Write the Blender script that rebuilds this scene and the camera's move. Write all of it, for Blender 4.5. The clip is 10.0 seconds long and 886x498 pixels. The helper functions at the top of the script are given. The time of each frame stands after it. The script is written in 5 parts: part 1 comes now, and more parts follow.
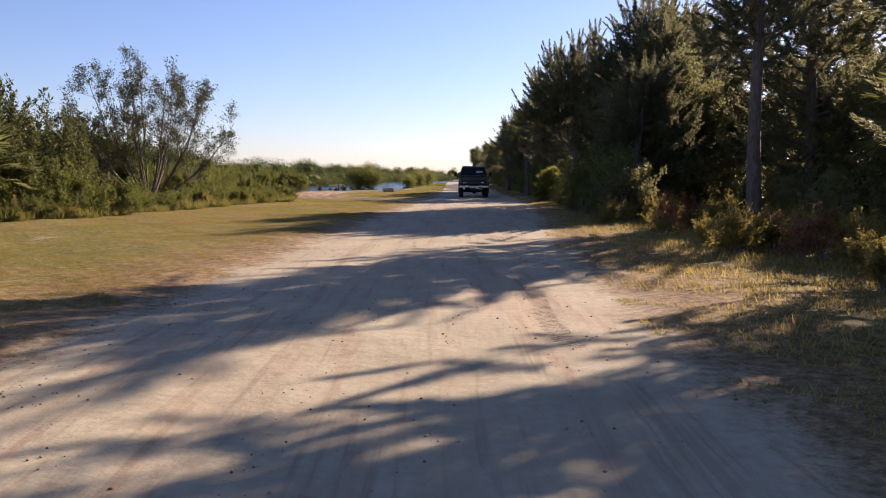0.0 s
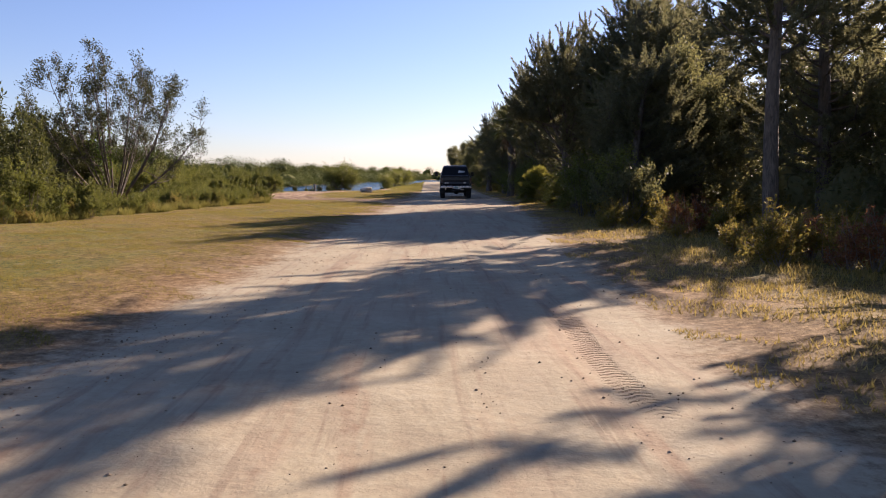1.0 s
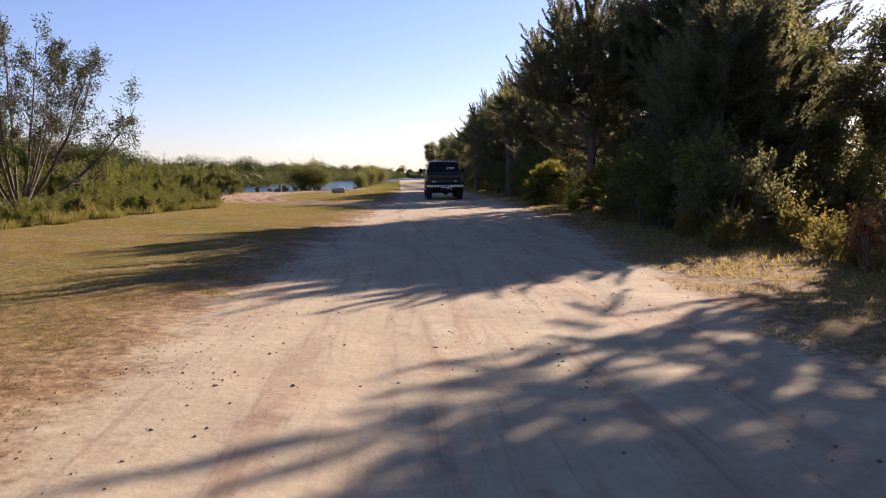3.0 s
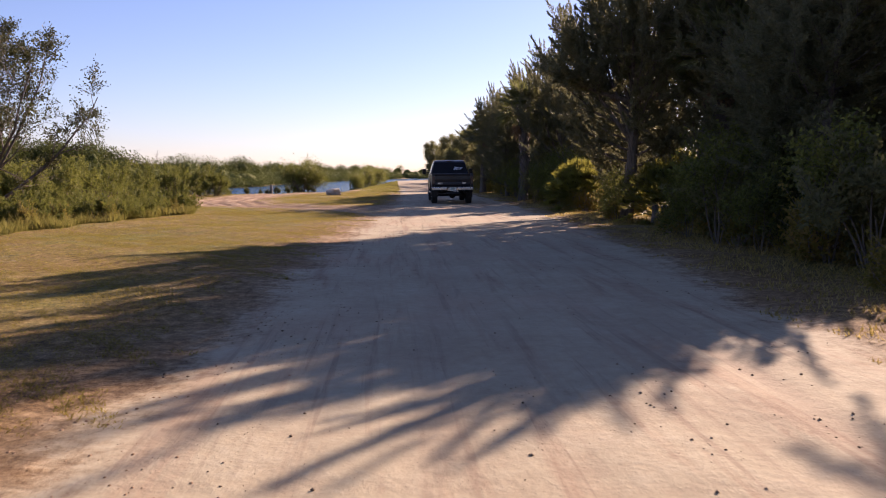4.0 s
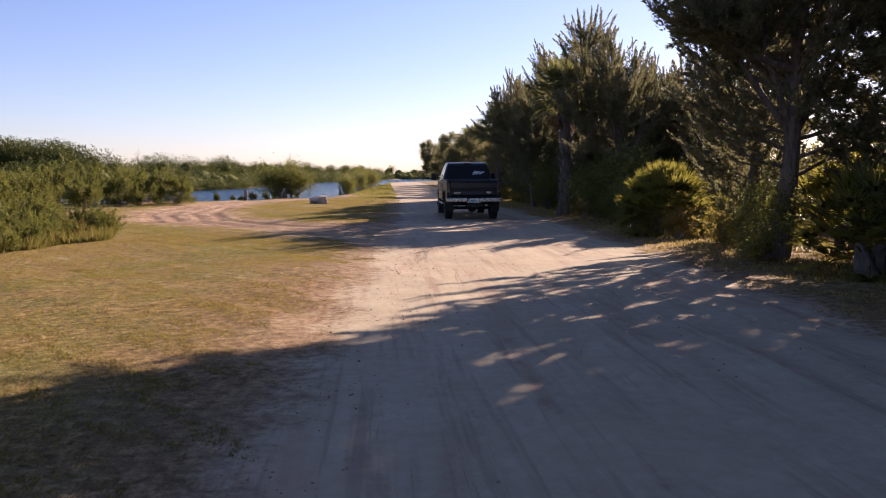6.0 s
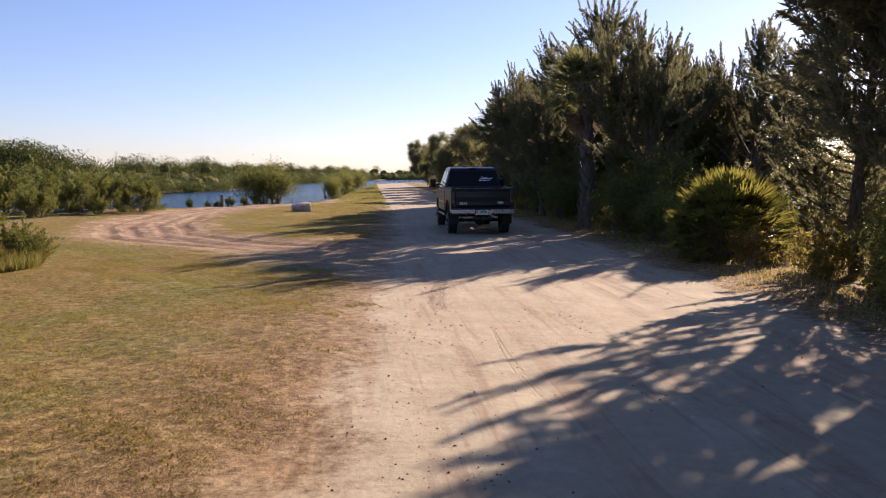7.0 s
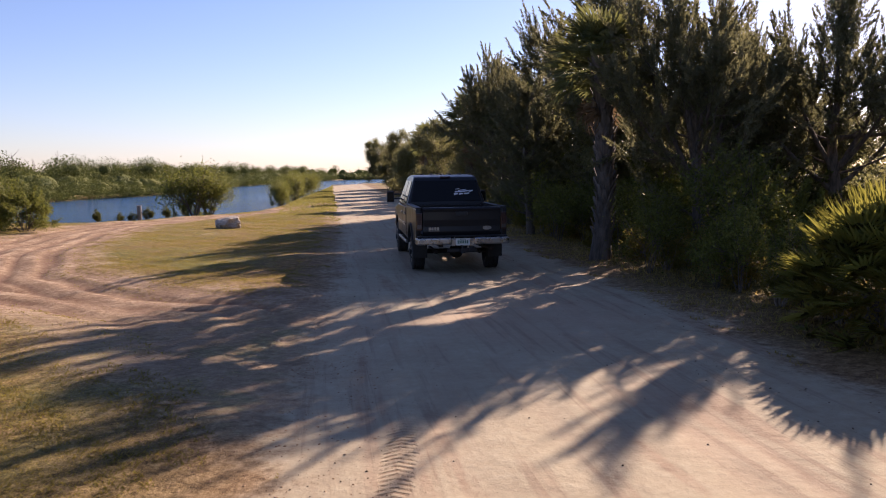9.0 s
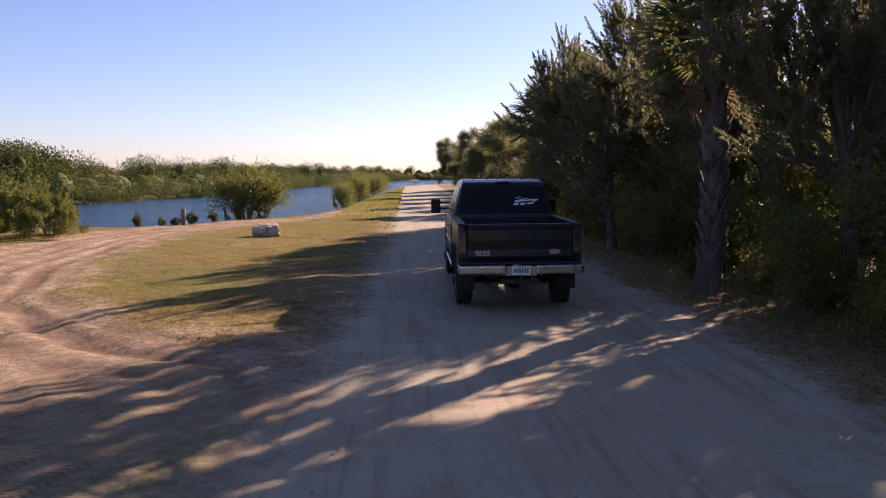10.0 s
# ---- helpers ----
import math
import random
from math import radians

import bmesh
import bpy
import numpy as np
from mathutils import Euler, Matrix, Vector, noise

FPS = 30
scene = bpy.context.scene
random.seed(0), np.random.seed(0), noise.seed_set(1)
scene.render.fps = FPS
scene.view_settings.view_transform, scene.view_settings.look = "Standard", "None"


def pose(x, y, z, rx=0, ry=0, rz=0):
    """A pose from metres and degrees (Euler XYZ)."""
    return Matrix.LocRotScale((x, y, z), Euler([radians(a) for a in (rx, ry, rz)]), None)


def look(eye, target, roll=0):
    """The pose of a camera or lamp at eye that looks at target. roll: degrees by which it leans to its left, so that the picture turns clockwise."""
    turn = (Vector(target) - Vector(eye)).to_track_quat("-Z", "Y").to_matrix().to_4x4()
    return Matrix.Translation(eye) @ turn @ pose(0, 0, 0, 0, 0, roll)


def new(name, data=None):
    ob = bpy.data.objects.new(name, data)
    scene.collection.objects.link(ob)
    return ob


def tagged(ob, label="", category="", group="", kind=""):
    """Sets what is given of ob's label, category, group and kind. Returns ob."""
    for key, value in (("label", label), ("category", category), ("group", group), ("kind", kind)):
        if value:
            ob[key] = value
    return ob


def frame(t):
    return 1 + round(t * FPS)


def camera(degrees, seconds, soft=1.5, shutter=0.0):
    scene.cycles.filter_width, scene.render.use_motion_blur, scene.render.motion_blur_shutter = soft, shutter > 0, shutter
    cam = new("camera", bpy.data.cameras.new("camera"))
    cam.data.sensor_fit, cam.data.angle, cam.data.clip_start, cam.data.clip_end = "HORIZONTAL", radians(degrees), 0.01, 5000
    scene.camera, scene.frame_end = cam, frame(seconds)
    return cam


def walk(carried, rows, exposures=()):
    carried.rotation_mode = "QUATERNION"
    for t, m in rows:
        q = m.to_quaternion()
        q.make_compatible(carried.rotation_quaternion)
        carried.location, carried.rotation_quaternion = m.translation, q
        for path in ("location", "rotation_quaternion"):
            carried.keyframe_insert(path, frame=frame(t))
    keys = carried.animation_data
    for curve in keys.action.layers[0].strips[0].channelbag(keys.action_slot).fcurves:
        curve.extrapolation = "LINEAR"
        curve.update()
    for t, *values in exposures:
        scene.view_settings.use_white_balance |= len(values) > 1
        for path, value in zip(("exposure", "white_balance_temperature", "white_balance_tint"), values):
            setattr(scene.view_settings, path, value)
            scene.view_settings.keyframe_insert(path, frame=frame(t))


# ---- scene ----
cam = camera(57.9, 10.0, soft=1.0, shutter=0.1)
METRES, EYE, TILT, LEAN, TURN = 41.4, 1.5, -5.25, 0.0, 0.0
ROWS = [
    (0.0, 0.0, 0.0, 0.0, -0.0, 0.0, 0.0),
    (0.5, -0.0058, 0.026, 0.0027, -0.75, -0.06, 0.15),
    (1.0, -0.0099, 0.0467, 0.0048, -1.79, -0.03, 0.23),
    (1.5, -0.0158, 0.0831, 0.0076, -2.61, -0.08, 0.37),
    (2.0, -0.0214, 0.1332, 0.0113, -3.23, -0.16, 0.53),
    (2.5, -0.0221, 0.1902, 0.0163, -3.55, -0.18, 0.73),
    (4.0, -0.0276, 0.359, 0.033, -3.98, -0.17, 0.76),
    (4.5, -0.0298, 0.419, 0.0382, -4.05, -0.2, 0.71),
    (5.0, -0.0306, 0.4749, 0.0448, -4.2, -0.17, 0.77),
    (5.5, -0.0325, 0.5334, 0.0524, -4.38, -0.16, 0.67),
    (7.0, -0.0417, 0.6964, 0.0751, -5.78, -0.19, 0.84),
    (7.5, -0.0422, 0.7416, 0.0827, -6.69, -0.14, 0.77),
    (8.0, -0.0397, 0.7865, 0.0894, -8.01, -0.16, 0.95),
    (8.5, -0.0326, 0.8338, 0.0949, -8.84, -0.35, 1.46),
    (9.0, -0.0227, 0.8818, 0.0995, -8.54, -0.35, 1.46),
    (9.5, -0.0102, 0.9321, 0.1047, -6.1, -0.29, 1.2),
    (10.0, 0.0032, 0.9865, 0.1106, -3.05, -0.24, 0.81),
]
EXPOSURE, KELVIN, TINT = 1.33, 5950, 34
walk(cam, [(t, pose(0, 0, EYE, TILT, LEAN, TURN) @ pose(METRES * x, METRES * y, METRES * z, 90 + pitch, roll, yaw)) for t, x, y, z, yaw, pitch, roll in ROWS],
     exposures=[(0.0, EXPOSURE, KELVIN, TINT), (2.5, EXPOSURE, KELVIN, TINT), (4.0, EXPOSURE + 0.08, KELVIN + 200, TINT + 9), (5.5, EXPOSURE + 0.08, KELVIN + 200, TINT + 9),
                (7.0, EXPOSURE, KELVIN, TINT + 2), (8.5, EXPOSURE, KELVIN, TINT + 2), (9.5, EXPOSURE + 0.05, KELVIN + 100, TINT + 7), (10.0, EXPOSURE + 0.05, KELVIN + 100, TINT + 7)])

# ---- light: low afternoon sun ahead and to the right, clear sky ----
SUN_AZ, SUN_EL = 41.0, 23.5          # degrees right of +y, degrees up
world = bpy.data.worlds.new("sky")
scene.world = world
world.use_nodes = True
wn = world.node_tree
sky = wn.nodes.new("ShaderNodeTexSky")
sky.sky_type, sky.sun_disc = "NISHITA", False
sky.sun_elevation, sky.sun_rotation = radians(SUN_EL), radians(SUN_AZ)
sky.altitude, sky.air_density, sky.dust_density, sky.ozone_density = 0.0, 1.0, 0.25, 3.0
wn.links.new(sky.outputs[0], wn.nodes["Background"].inputs[0])
wn.nodes["Background"].inputs[1].default_value = 0.052
sun_data = bpy.data.lights.new("sun", "SUN")
sun_data.energy, sun_data.angle, sun_data.color = 5.0, radians(0.55), (1.0, 0.855, 0.575)
sun = new("sun", sun_data)
sun_way = Vector((math.sin(radians(SUN_AZ)) * math.cos(radians(SUN_EL)), math.cos(radians(SUN_AZ)) * math.cos(radians(SUN_EL)), math.sin(radians(SUN_EL))))
sun.matrix_world = look(sun_way * 80, (0, 0, 0))

# ---- materials ----
U = 1.15                                # plan unit in metres
RNG = np.random.default_rng(7)


class Nodes:
    """A small wrapper for building a node material."""

    def __init__(self, name):
        self.mat = bpy.data.materials.new(name)
        self.mat.use_nodes = True
        self.tree = self.mat.node_tree
        self.bsdf = self.tree.nodes["Principled BSDF"]
        self.out = self.tree.nodes["Material Output"]

    def add(self, kind, **values):
        n = self.tree.nodes.new(kind)
        for k, v in values.items():
            n.inputs[k].default_value = v
        return n

    def link(self, a, b):
        self.tree.links.new(a, b)

    def noise(self, scale, detail=4.0, rough=0.55, coords=None, distort=0.0):
        n = self.add("ShaderNodeTexNoise", Scale=scale, Detail=detail, Roughness=rough, Distortion=distort)
        if coords is not None:
            self.link(coords, n.inputs["Vector"])
        return n.outputs["Fac"]

    def ramp(self, fac, stops):
        n = self.tree.nodes.new("ShaderNodeValToRGB")
        e = n.color_ramp.elements
        while len(e) < len(stops):
            e.new(0.5)
        for el, (p, c) in zip(e, stops):
            el.position, el.color = p, (*c, 1)
        self.link(fac, n.inputs[0])
        return n.outputs[0]

    def mix(self, fac, a, b, blend="MIX"):
        n = self.tree.nodes.new("ShaderNodeMix")
        n.data_type, n.blend_type = "RGBA", blend
        for sock, v in ((n.inputs[0], fac), (n.inputs[6], a), (n.inputs[7], b)):
            if isinstance(v, (int, float)):
                sock.default_value = v
            elif isinstance(v, tuple):
                sock.default_value = (*v, 1)
            else:
                self.link(v, sock)
        return n.outputs[2]

    def calc(self, op, a, b=0.0, c=0.0):
        n = self.tree.nodes.new("ShaderNodeMath")
        n.operation = op
        for sock, v in zip(n.inputs, (a, b, c)):
            if isinstance(v, (int, float)):
                sock.default_value = v
            else:
                self.link(v, sock)
        return n.outputs[0]

    def step(self, v, lo, hi):
        n = self.tree.nodes.new("ShaderNodeMapRange")
        n.interpolation_type = "SMOOTHSTEP"
        self.link(v, n.inputs[0])
        n.inputs[1].default_value, n.inputs[2].default_value = lo, hi
        return n.outputs[0]

    def bump(self, height, strength, distance):
        n = self.add("ShaderNodeBump", Strength=strength, Distance=distance)
        self.link(height, n.inputs["Height"])
        self.link(n.outputs[0], self.bsdf.inputs["Normal"])

    def position(self):
        return self.tree.nodes.new("ShaderNodeNewGeometry").outputs["Position"]

    def local(self):
        return self.tree.nodes.new("ShaderNodeTexCoord").outputs["Object"]

    def attribute(self, name):
        n = self.tree.nodes.new("ShaderNodeAttribute")
        n.attribute_name = name
        return n.outputs["Fac"]


def plain(name, color, rough=0.5, metal=0.0, vary=0.15, scale=6.0, bump=0.0, coat=0.0, gloss=0.5):
    """A painted, cast or moulded surface with faint mottling and scuffs."""
    m = Nodes(name)
    co = m.local()
    n1, n2 = m.noise(scale, 5, 0.6, co), m.noise(scale * 9, 3, 0.6, co)
    f = m.calc("MULTIPLY_ADD", n2, 0.4, m.calc("MULTIPLY", n1, 0.6))
    dark, light = tuple(c * (1 - vary) for c in color), tuple(min(1, c * (1 + vary)) for c in color)
    m.link(m.ramp(f, [(0.3, dark), (0.7, light)]), m.bsdf.inputs["Base Color"])
    m.link(m.calc("MULTIPLY_ADD", n1, 0.25, max(0.02, rough - 0.12)), m.bsdf.inputs["Roughness"])
    m.bsdf.inputs["Metallic"].default_value = metal
    m.bsdf.inputs["Coat Weight"].default_value = coat
    m.bsdf.inputs["Specular IOR Level"].default_value = gloss
    if bump:
        m.bump(n2, 0.5, bump)
    return m.mat


def leaf(name, stops, through_color, amount=0.35, rough=0.55, single=0.55, lump=0.6, scale=0.9):
    """Leaves that vary one by one and let some light through."""
    m = Nodes(name)
    geo = m.tree.nodes.new("ShaderNodeNewGeometry")
    info = m.tree.nodes.new("ShaderNodeObjectInfo")
    clump = m.noise(scale, 3, 0.6, geo.outputs["Position"])
    f = m.calc("MULTIPLY_ADD", geo.outputs["Random Per Island"], single, m.calc("MULTIPLY_ADD", clump, lump, m.calc("MULTIPLY_ADD", info.outputs["Random"], 0.26, -0.23)))
    col = m.ramp(f, stops)
    m.link(col, m.bsdf.inputs["Base Color"])
    m.bsdf.inputs["Roughness"].default_value = rough
    m.bsdf.inputs["Specular IOR Level"].default_value = 0.12
    tr = m.tree.nodes.new("ShaderNodeBsdfTranslucent")
    m.link(m.mix(0.5, col, through_color), tr.inputs["Color"])
    mx = m.add("ShaderNodeMixShader", Fac=amount)
    m.link(m.bsdf.outputs[0], mx.inputs[1])
    m.link(tr.outputs[0], mx.inputs[2])
    m.link(mx.outputs[0], m.out.inputs["Surface"])
    return m.mat


def bark(name, dark, light, scale=14.0, depth=0.02):
    m = Nodes(name)
    co = m.local()
    mp = m.tree.nodes.new("ShaderNodeMapping")
    mp.inputs["Scale"].default_value = (1, 1, 0.22)
    m.link(co, mp.inputs["Vector"])
    n1, n2 = m.noise(scale, 6, 0.65, mp.outputs[0], 0.6), m.noise(1.3, 3, 0.5, co)
    m.link(m.mix(m.step(n2, 0.4, 0.7), m.ramp(n1, [(0.3, dark), (0.7, light)]), m.ramp(n1, [(0.3, tuple(c * 0.7 for c in dark)), (0.7, tuple(c * 1.25 for c in light))])), m.bsdf.inputs["Base Color"])
    m.bsdf.inputs["Roughness"].default_value = 0.9
    m.bump(n1, 0.9, depth)
    return m.mat


# tread prints: start, end and half width in metres
PRINTS = [((-0.64, 40.0), (-0.28, 44.2), 0.13), ((1.15, 6.6), (1.12, 11.2), 0.12), ((-2.95, 46.0), (-2.1, 48.5), 0.14), ((-3.4, 46.5), (-2.5, 48.7), 0.13), ((-5.7, 54.7), (-4.2, 52.6), 0.14), ((-5.2, 55.2), (-3.6, 53.3), 0.13), ((-0.12, 35.2), (-0.16, 39.4), 0.055)]


def ground_material():
    """Pale shelly sand on the road, red-brown churned track, dry mown grass and litter, mixed by the distance to the edges."""
    m = Nodes("ground_sand_and_grass")
    p = m.position()
    road, track, rut, wet = m.attribute("road"), m.attribute("track"), m.attribute("rut"), m.attribute("bank")
    big, mid, fine, grain = m.noise(0.16, 4, 0.6, p), m.noise(0.9, 6, 0.7, p), m.noise(7.0, 6, 0.78, p), m.noise(34.0, 5, 0.8, p)
    sand = m.ramp(m.calc("MULTIPLY_ADD", mid, 0.5, m.calc("MULTIPLY", fine, 0.5)), [(0.34, (0.285, 0.228, 0.150)), (0.5, (0.352, 0.300, 0.198)), (0.66, (0.415, 0.364, 0.252))])
    sand = m.mix(m.calc("MULTIPLY", m.step(grain, 0.58, 0.70), 0.18), sand, (0.26, 0.20, 0.14))
    sand = m.mix(m.calc("MULTIPLY", rut, 0.45), sand, (0.30, 0.215, 0.15))
    along = m.tree.nodes.new("ShaderNodeMapping")
    along.inputs["Scale"].default_value = (2.6, 0.22, 1)
    m.link(p, along.inputs["Vector"])
    streak = m.noise(1.0, 5, 0.62, along.outputs[0], 0.4)
    sand = m.mix(m.calc("MULTIPLY", m.step(streak, 0.50, 0.66), 0.5), sand, (0.29, 0.195, 0.125))
    sand = m.mix(m.calc("MULTIPLY", m.step(m.calc("MULTIPLY", m.noise(2.3, 4, 0.7, p), streak), 0.30, 0.42), 0.45), sand, (0.20, 0.125, 0.078))
    sand = m.mix(m.calc("MULTIPLY", m.step(big, 0.5, 0.68), 0.4), sand, (0.40, 0.27, 0.175))
    thin = m.tree.nodes.new("ShaderNodeMapping")
    thin.inputs["Scale"].default_value = (9.0, 0.35, 1)
    m.link(p, thin.inputs["Vector"])
    lanes = m.noise(1.0, 4, 0.6, thin.outputs[0], 0.3)
    sand = m.mix(m.calc("MULTIPLY", m.calc("MULTIPLY", m.step(lanes, 0.52, 0.62), m.step(streak, 0.40, 0.56)), 0.5), sand, (0.235, 0.172, 0.115))
    crumbs = m.noise(85.0, 2, 0.5, p)
    sand = m.mix(m.calc("MULTIPLY", m.calc("MULTIPLY", m.step(crumbs, 0.66, 0.72), m.step(m.noise(1.7, 4, 0.6, p), 0.44, 0.60)), 0.8), sand, (0.115, 0.078, 0.05))
    dirt = m.ramp(m.calc("MULTIPLY_ADD", mid, 0.55, m.calc("MULTIPLY", fine, 0.45)), [(0.35, (0.160, 0.110, 0.064)), (0.5, (0.295, 0.220, 0.135)), (0.65, (0.43, 0.35, 0.235))])
    dirt = m.mix(m.calc("MULTIPLY", rut, 0.75), dirt, (0.13, 0.070, 0.042))
    dry = m.ramp(m.calc("MULTIPLY_ADD", fine, 0.6, m.calc("MULTIPLY", grain, 0.4)), [(0.38, (0.050, 0.030, 0.011)), (0.5, (0.180, 0.118, 0.038)), (0.62, (0.40, 0.285, 0.11))])
    green = m.ramp(m.calc("MULTIPLY_ADD", fine, 0.6, m.calc("MULTIPLY", grain, 0.4)), [(0.38, (0.030, 0.032, 0.009)), (0.5, (0.120, 0.118, 0.026)), (0.62, (0.28, 0.24, 0.065))])
    grass = m.mix(m.step(m.calc("MULTIPLY_ADD", mid, 0.5, m.calc("MULTIPLY", big, 0.5)), 0.43, 0.60), dry, green)
    # bare spots in the grass
    spots = m.calc("MULTIPLY", m.step(m.noise(0.45, 5, 0.7, p), 0.60, 0.70), 0.6)
    grass = m.mix(spots, grass, dirt)
    wob = m.calc("MULTIPLY_ADD", mid, 1.5, m.calc("MULTIPLY_ADD", fine, 0.9, -1.2))
    edge = m.calc("ADD", road, wob)
    near_edge = m.step(edge, -0.9, -0.1)
    base = m.mix(m.calc("MULTIPLY", near_edge, 0.5), grass, dirt)
    worn = m.ramp(m.calc("MULTIPLY_ADD", fine, 0.6, m.calc("MULTIPLY", grain, 0.4)), [(0.38, (0.056, 0.030, 0.014)), (0.5, (0.180, 0.106, 0.050)), (0.62, (0.36, 0.235, 0.125))])
    base = m.mix(m.calc("MULTIPLY", m.step(m.calc("MULTIPLY_ADD", wob, 1.3, road), -3.0, -0.6), 0.65), base, worn)
    churn = m.ramp(m.calc("MULTIPLY_ADD", mid, 0.5, m.calc("MULTIPLY", fine, 0.5)), [(0.36, (0.145, 0.088, 0.052)), (0.5, (0.285, 0.195, 0.118)), (0.64, (0.47, 0.365, 0.24))])
    churn = m.mix(m.calc("MULTIPLY", rut, 0.85), churn, (0.125, 0.066, 0.040))
    apart = m.tree.nodes.new("ShaderNodeSeparateXYZ")
    m.link(p, apart.inputs[0])
    churn = m.mix(m.step(m.calc("MULTIPLY_ADD", wob, 2.0, apart.outputs[1]), 48.5, 52.0), m.mix(m.calc("MULTIPLY", m.step(mid, 0.45, 0.62), 0.6), dirt, grass), churn)
    base = m.mix(m.step(m.calc("MULTIPLY_ADD", wob, 1.6, track), -0.9, 0.5), base, churn)
    base = m.mix(m.step(edge, -0.25, 0.45), base, sand)
    # tyre tread prints pressed into the sand: strips with chevron lugs
    sep = m.tree.nodes.new("ShaderNodeSeparateXYZ")
    m.link(p, sep.inputs[0])
    lug = None
    for (x0, y0), (x1, y1), half in PRINTS:
        length = math.hypot(x1 - x0, y1 - y0)
        ex, ey = (x1 - x0) / length, (y1 - y0) / length
        dx, dy = m.calc("SUBTRACT", sep.outputs[0], x0), m.calc("SUBTRACT", sep.outputs[1], y0)
        u = m.calc("MULTIPLY_ADD", dx, ex, m.calc("MULTIPLY", dy, ey))
        bend = m.calc("MULTIPLY", m.calc("SINE", m.calc("MULTIPLY", u, 1.1)), 0.06)
        v = m.calc("ABSOLUTE", m.calc("ADD", m.calc("MULTIPLY_ADD", dx, ey, m.calc("MULTIPLY", dy, -ex)), bend))
        inside = m.calc("MULTIPLY", m.step(m.calc("ADD", m.calc("SUBTRACT", half, v), m.calc("MULTIPLY_ADD", fine, 0.16, -0.08)), -0.02, 0.05), m.calc("MULTIPLY", m.step(u, 0.0, 0.8), m.step(m.calc("SUBTRACT", length, u), 0.0, 1.2)))
        wave = m.calc("SINE", m.calc("MULTIPLY_ADD", u, 74.0, m.calc("MULTIPLY", v, 40.0))) if half > 0.1 else m.calc("SINE", m.calc("MULTIPLY_ADD", v, 105.0, m.calc("MULTIPLY", u, 2.0)))
        one = m.calc("MULTIPLY", m.calc("MULTIPLY_ADD", m.step(wave, -0.3, 0.6), m.step(fine, 0.40, 0.60), 0.22), m.calc("MULTIPLY", inside, m.step(m.calc("MULTIPLY_ADD", mid, 0.6, m.calc("MULTIPLY", fine, 0.4)), 0.36, 0.52)))
        one = m.calc("MULTIPLY", one, 1.0 if half > 0.1 else 0.28)
        lug = one if lug is None else m.calc("MAXIMUM", lug, one)
    base = m.mix(m.calc("MULTIPLY", lug, 0.55), base, (0.15, 0.088, 0.052))
    base = m.mix(wet, base, (0.07, 0.06, 0.035))
    m.link(base, m.bsdf.inputs["Base Color"])
    m.bsdf.inputs["Roughness"].default_value = 0.95
    m.bsdf.inputs["Specular IOR Level"].default_value = 0.15
    soft = m.calc("MULTIPLY_ADD", m.step(edge, -0.6, 0.4), -0.86, 1.0)
    h = m.calc("MULTIPLY_ADD", m.calc("MULTIPLY_ADD", grain, 0.22, m.calc("MULTIPLY", fine, 0.8)), soft, m.calc("MULTIPLY", mid, 0.8))
    h = m.calc("SUBTRACT", h, m.calc("MULTIPLY", lug, 0.5))
    m.bump(h, 0.75, 0.055)
    return m.mat


def water_material():
    m = Nodes("rippled_water")
    p = m.position()
    mp = m.tree.nodes.new("ShaderNodeMapping")
    mp.inputs["Scale"].default_value = (0.6, 1.6, 1)
    m.link(p, mp.inputs["Vector"])
    w = m.calc("MULTIPLY_ADD", m.noise(2.4, 3, 0.55, mp.outputs[0]), 0.7, m.calc("MULTIPLY", m.noise(0.45, 2, 0.5, mp.outputs[0]), 1.2))
    m.link(m.ramp(m.noise(0.05, 3, 0.5, p), [(0.3, (0.02, 0.075, 0.16)), (0.7, (0.035, 0.11, 0.21))]), m.bsdf.inputs["Base Color"])
    m.bsdf.inputs["Roughness"].default_value = 0.08
    m.bsdf.inputs["IOR"].default_value = 1.33
    m.bump(w, 0.9, 0.30)
    return m.mat


def boots_material():
    """A palm trunk: grey-brown with the crossed stubs of old leaf bases."""
    return bark("palm_trunk_bark", (0.045, 0.035, 0.026), (0.15, 0.12, 0.092), 9.0, 0.03)


GROUND = ground_material()
WATER = water_material()
CEDAR = leaf("cedar_foliage", [(0.2, (0.078, 0.082, 0.048)), (0.5, (0.132, 0.132, 0.075)), (0.85, (0.185, 0.174, 0.092))], (0.31, 0.29, 0.125), 0.45)
OAK = leaf("oak_foliage", [(0.2, (0.090, 0.092, 0.047)), (0.5, (0.152, 0.148, 0.070)), (0.85, (0.222, 0.202, 0.086))], (0.36, 0.34, 0.11), 0.45)
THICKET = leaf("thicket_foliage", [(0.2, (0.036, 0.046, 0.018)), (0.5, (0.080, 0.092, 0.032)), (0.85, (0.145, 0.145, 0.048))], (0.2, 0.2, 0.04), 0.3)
TWIGLEAF = leaf("autumn_olive_foliage", [(0.15, (0.024, 0.028, 0.012)), (0.5, (0.052, 0.056, 0.022)), (0.8, (0.085, 0.085, 0.030)), (0.97, (0.13, 0.085, 0.040))], (0.13, 0.13, 0.04), 0.25)
VINE = leaf("bright_vine_leaves", [(0.2, (0.05, 0.09, 0.018)), (0.8, (0.13, 0.19, 0.04))], (0.25, 0.32, 0.04), 0.4)
